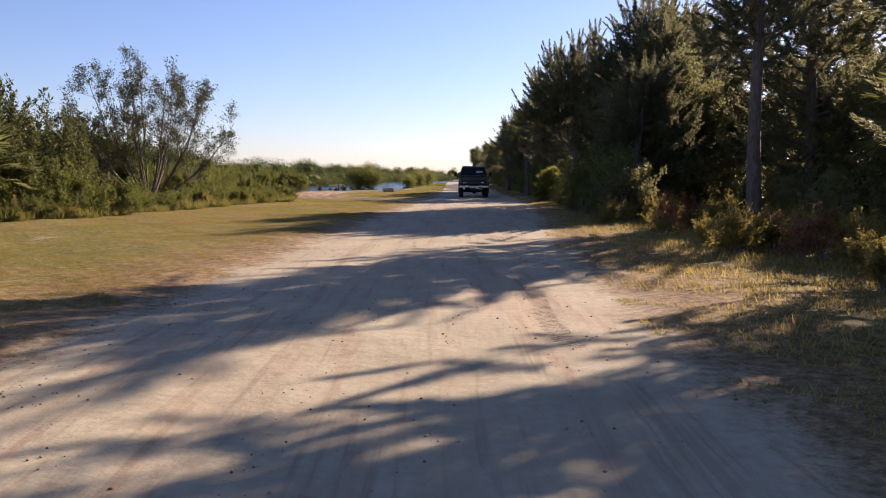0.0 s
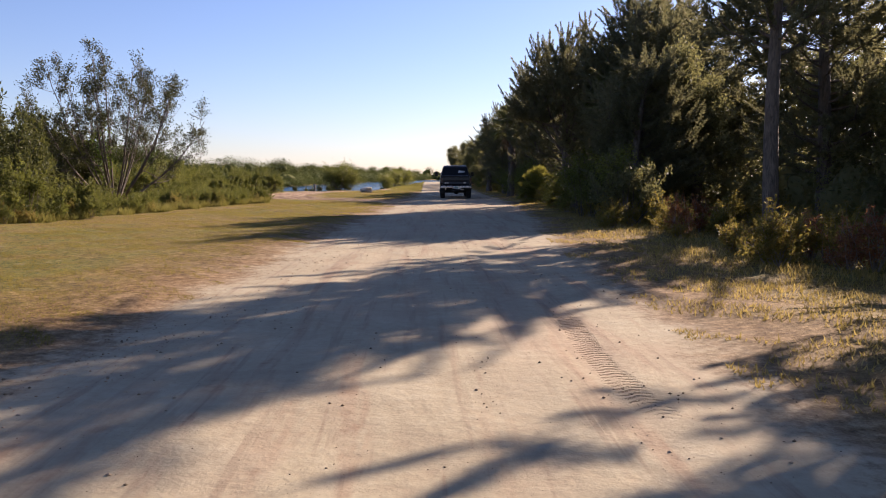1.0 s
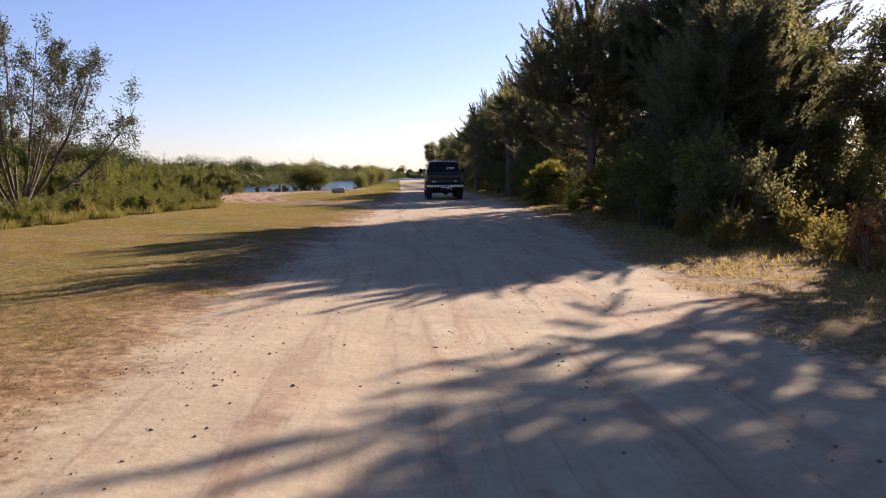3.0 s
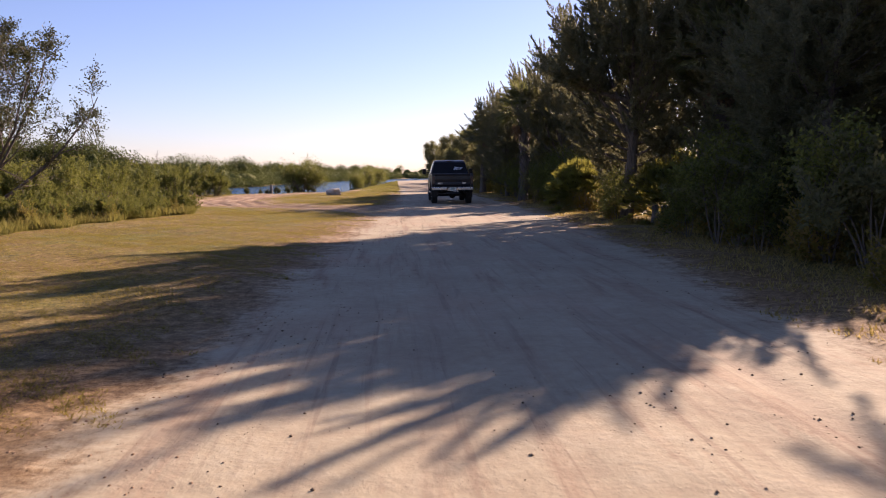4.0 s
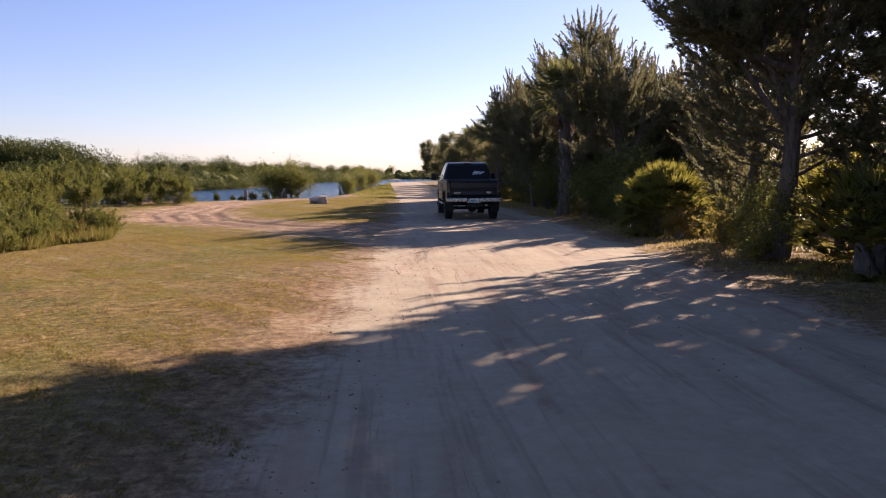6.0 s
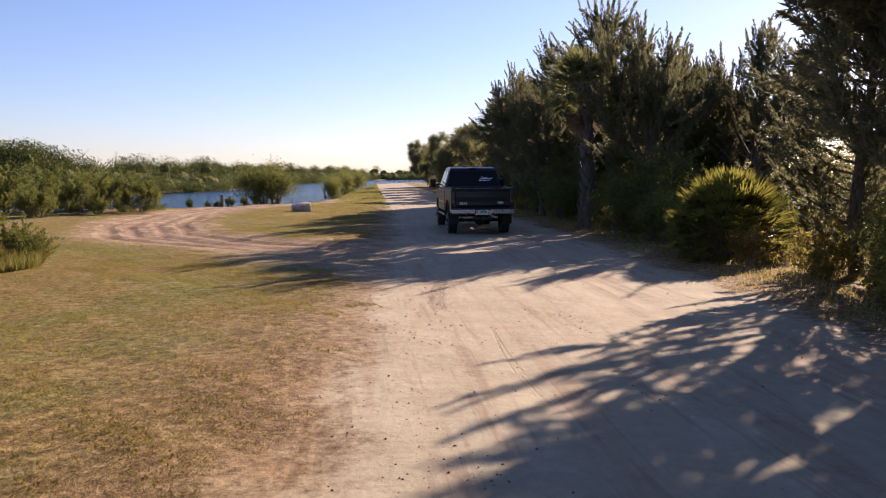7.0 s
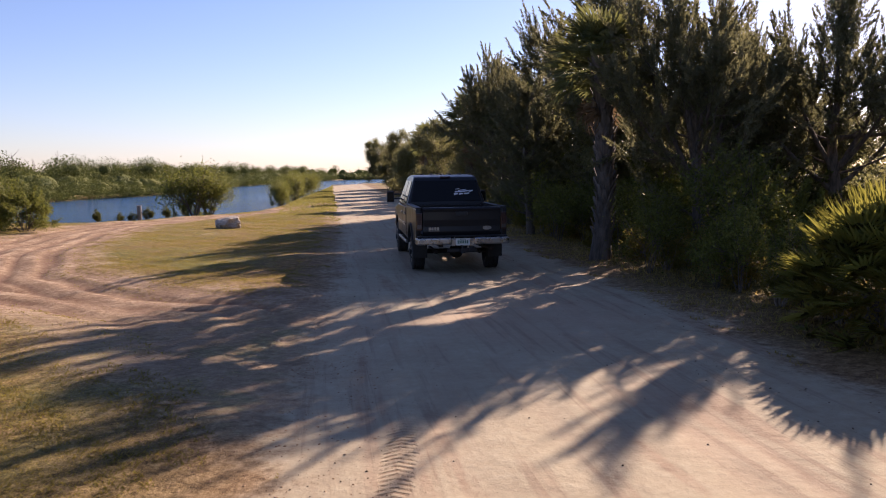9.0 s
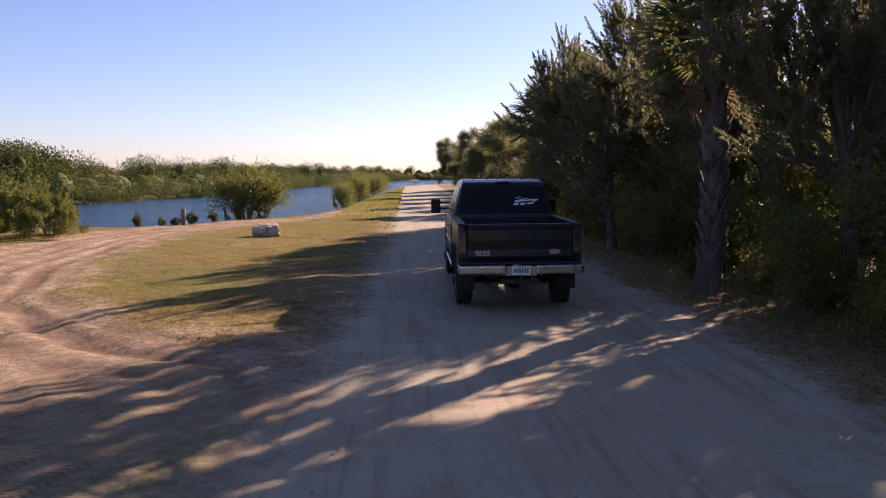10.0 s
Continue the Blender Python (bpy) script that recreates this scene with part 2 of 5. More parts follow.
MANGROVE = leaf("mangrove_foliage", [(0.15, (0.040, 0.054, 0.014)), (0.5, (0.115, 0.130, 0.030)), (0.9, (0.25, 0.25, 0.060))], (0.30, 0.30, 0.05), 0.38)
FARLEAF = leaf("far_foliage", [(0.3, (0.030, 0.042, 0.014)), (0.55, (0.070, 0.086, 0.024)), (0.85, (0.135, 0.140, 0.036))], (0.15, 0.18, 0.04), 0.18, 0.8, 0.22, 1.3, 0.22)
PALMETTO = leaf("palmetto_fronds", [(0.2, (0.04, 0.052, 0.012)), (0.55, (0.095, 0.10, 0.022)), (0.9, (0.21, 0.18, 0.050))], (0.50, 0.46, 0.07), 0.44, 0.35)
PALMLEAF = leaf("palm_fronds", [(0.2, (0.065, 0.075, 0.032)), (0.55, (0.115, 0.128, 0.052)), (0.9, (0.20, 0.20, 0.080))], (0.34, 0.34, 0.09), 0.36, 0.4)
DEADFROND = leaf("dead_palm_fronds", [(0.2, (0.09, 0.06, 0.035)), (0.8, (0.23, 0.16, 0.10))], (0.3, 0.18, 0.08), 0.3, 0.8)
STRAW = leaf("dry_grass", [(0.12, (0.085, 0.075, 0.018)), (0.4, (0.18, 0.14, 0.042)), (0.7, (0.34, 0.25, 0.09)), (0.95, (0.46, 0.35, 0.16))], (0.55, 0.42, 0.1), 0.5, 0.7)
TALLGRASS = leaf("green_tall_grass", [(0.12, (0.06, 0.07, 0.016)), (0.45, (0.13, 0.13, 0.034)), (0.75, (0.24, 0.20, 0.06)), (0.95, (0.38, 0.29, 0.12))], (0.4, 0.36, 0.08), 0.45, 0.7)
LAWN = leaf("mown_grass", [(0.12, (0.080, 0.088, 0.018)), (0.4, (0.150, 0.135, 0.026)), (0.68, (0.285, 0.200, 0.050)), (0.95, (0.42, 0.30, 0.11))], (0.52, 0.41, 0.09), 0.55, 0.8)
WEED = leaf("weed_leaves", [(0.15, (0.065, 0.070, 0.016)), (0.5, (0.15, 0.13, 0.032)), (0.8, (0.28, 0.19, 0.06)), (0.95, (0.33, 0.14, 0.05))], (0.5, 0.40, 0.08), 0.48, 0.6)
REDWEED = leaf("rusty_weed_leaves", [(0.15, (0.12, 0.045, 0.022)), (0.6, (0.25, 0.10, 0.05)), (0.9, (0.33, 0.20, 0.09))], (0.4, 0.2, 0.08), 0.4, 0.6)
BARK = bark("grey_brown_bark", (0.045, 0.035, 0.026), (0.17, 0.135, 0.10))
PALEBARK = bark("pale_stem_bark", (0.10, 0.075, 0.055), (0.30, 0.24, 0.19), 18.0, 0.01)
PALMBARK = boots_material()
STONE = plain("pale_limestone", (0.40, 0.35, 0.28), 0.92, 0, 0.6, 3.5, 0.04)
CLOD = leaf("dirt_clods", [(0.1, (0.15, 0.085, 0.05)), (0.6, (0.30, 0.19, 0.11)), (0.95, (0.44, 0.31, 0.2))], (0.3, 0.2, 0.1), 0.0, 0.95)
PEBBLE = leaf("shell_grit", [(0.1, (0.12, 0.085, 0.055)), (0.45, (0.24, 0.175, 0.115)), (0.75, (0.40, 0.32, 0.24)), (0.95, (0.62, 0.55, 0.46))], (0.4, 0.35, 0.3), 0.0, 0.9)
PAINT = plain("black_truck_paint", (0.008, 0.008, 0.010), 0.34, 0.0, 0.25, 3.0, 0.0, 0.08, 0.32)
CHROME = plain("dusty_chrome", (0.36, 0.35, 0.34), 0.28, 1.0, 0.12, 8.0)
RUBBER = plain("dusty_tyre_rubber", (0.025, 0.023, 0.021), 0.85, 0, 0.5, 12.0, 0.004)
GLASS = plain("tinted_window_glass", (0.006, 0.006, 0.007), 0.2, 0.0, 0.2, 2.0, 0.0, 0.0, 0.16)
BLACKPLASTIC = plain("black_plastic", (0.018, 0.018, 0.019), 0.6, 0, 0.3, 14.0)
CHASSIS = plain("rusty_chassis_steel", (0.035, 0.027, 0.022), 0.75, 0.3, 0.5, 9.0, 0.003)
LAMP = plain("red_lamp_lens", (0.03, 0.004, 0.004), 0.3, 0, 0.2, 20.0, 0.0, 0.5)
CLEARLENS = plain("clear_lamp_lens", (0.06, 0.05, 0.05), 0.35, 0.0, 0.15, 20.0, 0.0, 0.5)
PLATE = plain("white_plate_enamel", (0.62, 0.68, 0.66), 0.4, 0.0, 0.1, 14.0)
PLATEINK = plain("green_plate_ink", (0.05, 0.16, 0.12), 0.5, 0.0, 0.2, 14.0)
DECAL = plain("white_window_decal", (0.72, 0.74, 0.78), 0.5, 0.0, 0.08, 10.0)
BADGE = plain("silver_badge", (0.34, 0.33, 0.32), 0.3, 0.8, 0.1, 20.0)
POSTWOOD = plain("grey_post_wood", (0.22, 0.20, 0.18), 0.9, 0.0, 0.3, 12.0, 0.004)


# ---- mesh helpers ----
def mesh_of(name, V, faces, material, smooth=False):
    """A mesh from a vertex array and a list of face-index arrays (one array for each number of corners)."""
    me = bpy.data.meshes.new(name)
    V = np.asarray(V, np.float32)
    me.vertices.add(len(V))
    me.vertices.foreach_set("co", V.ravel())
    faces = [np.asarray(f, np.int32) for f in faces if len(f)]
    flat = np.concatenate([f.ravel() for f in faces])
    sizes = np.concatenate([np.full(len(f), f.shape[1], np.int32) for f in faces])
    starts = np.concatenate([[0], np.cumsum(sizes)[:-1]]).astype(np.int32)
    me.loops.add(len(flat))
    me.loops.foreach_set("vertex_index", flat)
    me.polygons.add(len(sizes))
    me.polygons.foreach_set("loop_start", starts)
    if smooth:
        me.polygons.foreach_set("use_smooth", np.ones(len(sizes), bool))
    me.update(calc_edges=True)
    me.materials.append(material)
    return me


class Geo:
    """Gathers vertices and faces."""

    def __init__(self):
        self.v, self.q, self.t, self.n = [], [], [], 0

    def add(self, V, quads=None, tris=None):
        V = np.asarray(V, float).reshape(-1, 3)
        if quads is not None and len(quads):
            self.q.append(np.asarray(quads).reshape(-1, 4) + self.n)
        if tris is not None and len(tris):
            self.t.append(np.asarray(tris).reshape(-1, 3) + self.n)
        self.v.append(V)
        self.n += len(V)

    def tube(self, points, radii, sides=7):
        P = np.asarray(points, float)
        T = np.gradient(P, axis=0)
        T /= np.linalg.norm(T, axis=1)[:, None] + 1e-9
        ref = np.array([0.31, 0.95, 0.05]) if abs(T[0][2]) > 0.5 else np.array([0.0, 0.0, 1.0])
        A = np.cross(T, ref)
        A /= np.linalg.norm(A, axis=1)[:, None] + 1e-9
        B = np.cross(T, A)
        a = np.arange(sides) * 2 * math.pi / sides
        R = np.asarray(radii, float)[:, None, None]
        ring = P[:, None, :] + R * (np.cos(a)[None, :, None] * A[:, None, :] + np.sin(a)[None, :, None] * B[:, None, :])
        i, j = np.meshgrid(np.arange(len(P) - 1), np.arange(sides), indexing="ij")
        k = (j + 1) % sides
        self.add(ring, np.stack([i * sides + j, i * sides + k, (i + 1) * sides + k, (i + 1) * sides + j], -1))

    def leaves(self, P, D, L, W, fold=0.25, rng=RNG):
        """One folded four-cornered leaf at each place P, pointing along D."""
        n = len(P)
        D = D / (np.linalg.norm(D, axis=1)[:, None] + 1e-9)
        S = np.cross(D, rng.normal(size=(n, 3)))
        S /= np.linalg.norm(S, axis=1)[:, None] + 1e-9
        N = np.cross(D, S)
        L, W = np.broadcast_to(L, n)[:, None], np.broadcast_to(W, n)[:, None]
        mid = P + D * L * 0.45 + N * W * fold
        V = np.stack([P, mid + S * W * 0.5, P + D * L, mid - S * W * 0.5], 1)
        self.add(V, np.arange(4 * n).reshape(n, 4))

    def sprigs(self, P, D, L, W, rng=RNG):
        """One narrow pointed sprig at each place P, along D."""
        n = len(P)
        S = unit(np.cross(D, rng.normal(size=(n, 3))))
        L, W = np.broadcast_to(L, n)[:, None], np.broadcast_to(W, n)[:, None]
        self.add(np.stack([P - S * W * 0.5, P + S * W * 0.5, P + D * L], 1), None, np.arange(3 * n).reshape(n, 3))

    def mesh(self, name, material, smooth=False):
        return mesh_of(name, np.concatenate(self.v), [np.concatenate(self.q) if self.q else [], np.concatenate(self.t) if self.t else []], material, smooth)


def thing(name, label, category, place=None, group="", kind=""):
    """An Empty that carries the parts of one thing."""
    ob = new(name)
    ob.empty_display_size = 0.2
    if place is not None:
        ob.matrix_basis = place
    return tagged(ob, label, category, group, kind)


def child(name, me, parent, m=None, label=""):
    ob = new(name, me)
    ob.parent = parent
    if m is not None:
        ob.matrix_basis = m
    return tagged(ob, label) if label else ob


def part(name, bm, material, parent, label="", smooth=False):
    """Links a bmesh as one mesh object under a thing or a part."""
    me = bpy.data.meshes.new(name)
    bmesh.ops.recalc_face_normals(bm, faces=bm.faces)
    bm.to_mesh(me)
    bm.free()
    me.materials.append(material)
    if smooth:
        me.polygons.foreach_set("use_smooth", np.ones(len(me.polygons), bool))
    return child(name, me, parent, None, label)


def unit(v):
    v = np.asarray(v, float)
    return v / (np.linalg.norm(v, axis=-1, keepdims=True) + 1e-9)


# ---- the plan: road edges, track, banks ----
RY = np.array([-60, -20, 6, 14, 20, 25, 30, 35, 45, 58, 90, 127, 150, 200]) * U
RL = np.array([-6, -3.9, -3.1, -2.7, -2.4, -2.1, -1.8, -1.5, -0.8, -0.3, 0.1, 0.4, 0.7, 1.5]) * U
RR = np.array([-1, 1.2, 1.9, 2.2, 2.6, 3.2, 3.6, 3.85, 4.25, 4.3, 4.8, 5.4, 5.8, 6.5]) * U
TRACK = np.array([(-0.6, 38.5, 0.9), (-1.7, 41.4, 1.9), (-2.6, 43.6, 2.0), (-4.4, 45.2, 1.6), (-7.4, 48.6, 2.0), (-9.0, 53.8, 2.1), (-9.3, 59.5, 2.0), (-8.9, 64.4, 1.9), (-6.6, 69.2, 1.5), (-3.2, 74.8, 1.4), (0.2, 82, 1.3)]) * U
SX = np.array([-600, -120, -60, -25, -15.5, -12, -9.5, -6.5, -4, -2.3, -0.4, 6, 40, 600]) * U
SY = np.array([30, 50, 62, 71, 76, 75, 79, 85, 92, 120, 146, 177, 205, 300]) * U
CX = np.array([-690, -138, -69, -28.7, -15, -11.8, -10.9, -9.5, -8.5, -4.9, -3.9, -3.2, -0.4, 7, 46, 690])      # crest of the low bank
CY = np.array([23, 46, 60, 71, 78.5, 76.6, 77.6, 78.8, 81.2, 84, 90, 95, 144, 200, 234, 340])
FY = np.array([-100, 60, 80, 90, 108, 125, 135, 191, 250, 304, 340]) * U
FX = np.array([-400, -120, -70, -45, -29, -25, -21, -18, -8, 4, 60]) * U


def road_in(x, y):
    """Metres inside the road's edges (negative outside)."""
    d = np.minimum(x - np.interp(y, RY, RL), np.interp(y, RY, RR) - x)
    return np.minimum(d, (165 * U - y) * 0.5)


def track_in(x, y):
    best = np.full(np.shape(x), -99.0)
    for a, b in zip(TRACK[:-1], TRACK[1:]):
        w = b[:2] - a[:2]
        s = np.clip(((x - a[0]) * w[0] + (y - a[1]) * w[1]) / (w @ w), 0, 1)
        d = np.hypot(x - a[0] - s * w[0], y - a[1] - s * w[1])
        best = np.maximum(best, a[2] + s * (b[2] - a[2]) - d)
    return best


def water_in(x, y):
    """Metres out from the bank into the water (negative on land)."""
    ys = np.interp(x, SX, SY)
    slope = (np.interp(x + 1, SX, SY) - np.interp(x - 1, SX, SY)) / 2
    near = (y - ys) / np.sqrt(1 + slope ** 2)
    far = (x - np.interp(y, FY, FX)) * 0.75
    return np.minimum(np.minimum(near, far), 335 * U - y)


def wavy(x, y, s, k=0.0):
    """Smooth cheap noise from a few crossed sines."""
    return (np.sin(x * s + 1.3 * np.sin(y * s * 0.7 + k)) * np.cos(y * s * 1.1 + 0.9 * np.sin(x * s * 0.6 - k)) + 0.5 * np.sin(x * s * 2.3 + y * s * 1.7 + k)) / 1.5


def rut_at(x, y):
    """Wheel tracks along the road and the churned track, 0 to 1."""
    c = (np.interp(y, RY, RL) + np.interp(y, RY, RR)) / 2 + 0.25 * np.sin(y * 0.11)
    r = np.zeros(np.shape(x))
    for off, w, amp in ((-0.95, 0.20, 0.7), (0.85, 0.2, 0.7), (1.45, 0.14, 0.9), (-0.25, 0.12, 0.55), (-1.9, 0.16, 0.4)):
        r = np.maximum(r, amp * np.exp(-((x - c - off - 0.12 * np.sin(y * 0.23 + off * 5)) / w) ** 2) * np.clip(0.55 + 0.6 * wavy(x * 0.2, y, 0.35, off), 0, 1))
    t = track_in(x, y)
    churn = np.clip(t * 1.5, 0, 1) * np.clip(0.5 + 0.5 * np.sin(t * 7.5 + 1.1 * wavy(x, y, 0.9)) + 0.3 * np.sin(t * 17 + 2.0 * wavy(x, y, 0.6, 3.0)), 0, 1) ** 1.6 * np.clip((y - 46.5) / 5, 0.12, 1)
    return np.maximum(np.where(road_in(x, y) > 0.1, r, 0), churn * 0.8)


def ground_z(x, y):
    x, y = np.asarray(x, float), np.asarray(y, float)
    w = water_in(x, y)
    z = 0.035 * wavy(x, y, 0.55) + 0.02 * wavy(x, y, 1.7, 2.0)
    inside = road_in(x, y)
    z = np.where(inside > 0, z * 0.5, z)
    z = z + 0.05 * np.clip(-inside, 0, 1) * np.clip(1 + inside / 6, 0, 1)      # low shoulders beside the worn road
    z = z - (0.035 + 0.045 * (track_in(x, y) > 0.1)) * rut_at(x, y) - 0.05 * np.clip(track_in(x, y), 0, 1)
    crest, shore = np.interp(x, CX, CY), np.interp(x, SX, SY)
    fall = np.clip((y - crest) / np.maximum(shore - crest, 1.5), 0, 1) * np.clip((x - np.interp(y, FY, FX)) * 0.25 + 1, 0, 1)
    return z - (0.74 * fall + np.clip(w, 0, 6) * 0.25) * np.clip(-inside / 1.2, 0, 1)


def build_ground():
    def axis(dense, step, far):
        a = list(np.arange(dense[0], dense[1], step))
        s, v = step, dense[1]
        while v < far:
            a.append(v)
            s *= 1.16
            v += s
        s, v = step, dense[0] - step
        while v > -far:
            a.insert(0, v)
            s *= 1.16
            v -= s
        return np.array(a)
    X = axis((-13.0, 8.0), 0.13, 1500.0)
    Y = np.concatenate([np.arange(-9, 62, 0.16), np.arange(62, 110, 0.35), np.arange(110, 230, 1.5), np.geomspace(230, 2500, 40)])
    Y = np.concatenate([-9 - np.geomspace(1, 400, 25)[::-1], Y])
    gx, gy = np.meshgrid(X, Y, indexing="ij")
    gz = ground_z(gx, gy)
    n, m = gx.shape
    idx = np.arange(n * m).reshape(n, m)
    quads = np.stack([idx[:-1, :-1], idx[1:, :-1], idx[1:, 1:], idx[:-1, 1:]], -1).reshape(-1, 4)
    V = np.stack([gx, gy, gz], -1).reshape(-1, 3)
    fx, fy = V[quads].mean(1)[:, 0], V[quads].mean(1)[:, 1]
    is_road = road_in(fx, fy) > 0
    is_track = ~is_road & (track_in(fx, fy) > 0)
    values = {"road": road_in(V[:, 0], V[:, 1]), "track": track_in(V[:, 0], V[:, 1]), "rut": rut_at(V[:, 0], V[:, 1]),
              "bank": np.clip((water_in(V[:, 0], V[:, 1]) + 1.0) / 1.0, 0, 1) * 0.8}
    for name, keep, label, cat in (("ground", ~(is_road | is_track), "dry mown grass and leaf litter on flat ground", "ground"),
                                   ("road", is_road, "pale rutted shell-sand road with loose grit", "road"),
                                   ("dirt_track", is_track, "churned red-brown dirt track looping off the road", "track")):
        q = quads[keep]
        used, inv = np.unique(q, return_inverse=True)
        me = mesh_of(name, V[used], [inv.reshape(-1, 4)], GROUND, True)
        for key, val in values.items():
            me.attributes.new(key, "FLOAT", "POINT").data.foreach_set("value", val[used].astype(np.float32))
        tagged(new(name, me), label, cat, kind="structure")


build_ground()
wx, wy = np.meshgrid(np.linspace(-700, 700, 30), np.linspace(60, 420, 24), indexing="ij")
wi = np.arange(wx.size).reshape(wx.shape)
water = new("water", mesh_of("water", np.stack([wx, wy, np.full(wx.shape, -0.69)], -1).reshape(-1, 3), [np.stack([wi[:-1, :-1], wi[1:, :-1], wi[1:, 1:], wi[:-1, 1:]], -1).reshape(-1, 4)], WATER, True))
tagged(water, "calm blue rippled water of a tidal channel", "water", kind="structure")


# ---- the truck ----
def box(bm, x0, x1, y0, y1, z0, z1, bevel=0.0, seg=2):
    made = bmesh.ops.create_cube(bm, size=1.0, matrix=Matrix.Translation(((x0 + x1) / 2, (y0 + y1) / 2, (z0 + z1) / 2)) @ Matrix.Diagonal((x1 - x0, y1 - y0, z1 - z0, 1)))
    if bevel:
        edges = list({e for v in made["verts"] for e in v.link_edges})
        bmesh.ops.bevel(bm, geom=edges, offset=bevel, segments=seg, affect="EDGES", profile=0.6)
    return made["verts"]


def prism(bm, side, x0, x1, bevel=0.0, lean=None):
    """A side outline of (y, z) pulled across from x0 to x1; lean(z) narrows it upwards."""
    rings = []
    for x in (x0, x1):
        rings.append([bm.verts.new((x * (lean(z) if lean else 1.0), y, z)) for y, z in side])
    faces = [bm.faces.new(rings[0]), bm.faces.new(rings[1][::-1])]
    n = len(side)
    for i in range(n):
        faces.append(bm.faces.new((rings[0][i], rings[0][(i + 1) % n], rings[1][(i + 1) % n], rings[1][i])))
    if bevel:
        bmesh.ops.recalc_face_normals(bm, faces=bm.faces)
        bmesh.ops.bevel(bm, geom=list({e for f in faces for e in f.edges}), offset=bevel, segments=2, affect="EDGES", profile=0.6)


def panel(bm, corners, thick, inset=0.0):
    """A plate with four corners, pulled out along its normal."""
    c = [Vector(p) for p in corners]
    n = (c[1] - c[0]).cross(c[3] - c[0]).normalized()
    mid = sum(c, Vector()) / 4
    c = [p + (mid - p) * inset for p in c]
    low, top = [bm.verts.new(p) for p in c], [bm.verts.new(p + n * thick + (mid - p) * 0.02) for p in c]
    bm.faces.new(low[::-1])
    bm.faces.new(top)
    for i in range(4):
        bm.faces.new((low[i], low[(i + 1) % 4], top[(i + 1) % 4], top[i]))


def cylinder(bm, axis, centre, r, length, sides=20, r2=None):
    turn = {"x": Matrix.Rotation(radians(90), 4, "Y"), "y": Matrix.Rotation(radians(90), 4, "X"), "z": Matrix()}[axis]
    return bmesh.ops.create_cone(bm, cap_ends=True, segments=sides, radius1=r, radius2=r if r2 is None else r2, depth=length, matrix=Matrix.Translation(centre) @ turn)


def build_wheel(truck, x, y, side):
    R, W = 0.41, 0.29
    wheel = new("wheel")
    wheel.parent = truck
    wheel.location = (x, y, R)
    wheel.empty_display_size = 0.1
    # tyre: a lathe outline with shoulders, and tread blocks round it
    outline = [(-0.5, 0.60), (-0.52, 0.78), (-0.46, 0.94), (-0.36, 0.985), (0.36, 0.985), (0.46, 0.94), (0.52, 0.78), (0.5, 0.60)]
    n = 44
    a = np.arange(n) * 2 * math.pi / n
    V = np.array([[(w * W, math.cos(t) * r * R, math.sin(t) * r * R) for w, r in outline] for t in a])
    g = Geo()
    k = len(outline)
    i, j = np.meshgrid(np.arange(n), np.arange(k), indexing="ij")
    g.add(V, np.stack([i * k + j, i * k + (j + 1) % k, ((i + 1) % n) * k + (j + 1) % k, ((i + 1) % n) * k + j], -1))
    for t in a:
        for w0, w1, sh in ((-0.44, -0.26, 0.0), (-0.2, -0.02, 0.5), (0.04, 0.22, 0.0), (0.27, 0.44, 0.5)):
            u = t + sh * 2 * math.pi / n
            c = [(w * W, math.cos(u + du) * r * R, math.sin(u + du) * r * R) for r in (0.97, 1.012) for w, du in ((w0, -0.045), (w1, -0.045), (w1, 0.045), (w0, 0.045))]
            g.add(c, [(4, 5, 6, 7), (0, 1, 5, 4), (1, 2, 6, 5), (2, 3, 7, 6), (3, 0, 4, 7)])
    child("tyre", g.mesh("tyre", RUBBER), wheel)
    bm = bmesh.new()
    cylinder(bm, "x", (side * 0.06, 0, 0), 0.25, 0.18, 28)
    part("rim", bm, CHROME, wheel, "dull chrome wheel rim")
    bm = bmesh.new()
    cylinder(bm, "x", (side * 0.14, 0, 0), 0.075, 0.10, 16, 0.06)
    for q in range(8):
        cylinder(bm, "x", (side * 0.152, math.cos(q * math.pi / 4) * 0.16, math.sin(q * math.pi / 4) * 0.16), 0.035, 0.012, 10)
    part("hub", bm, BLACKPLASTIC, wheel, "dark hub with round vent holes")


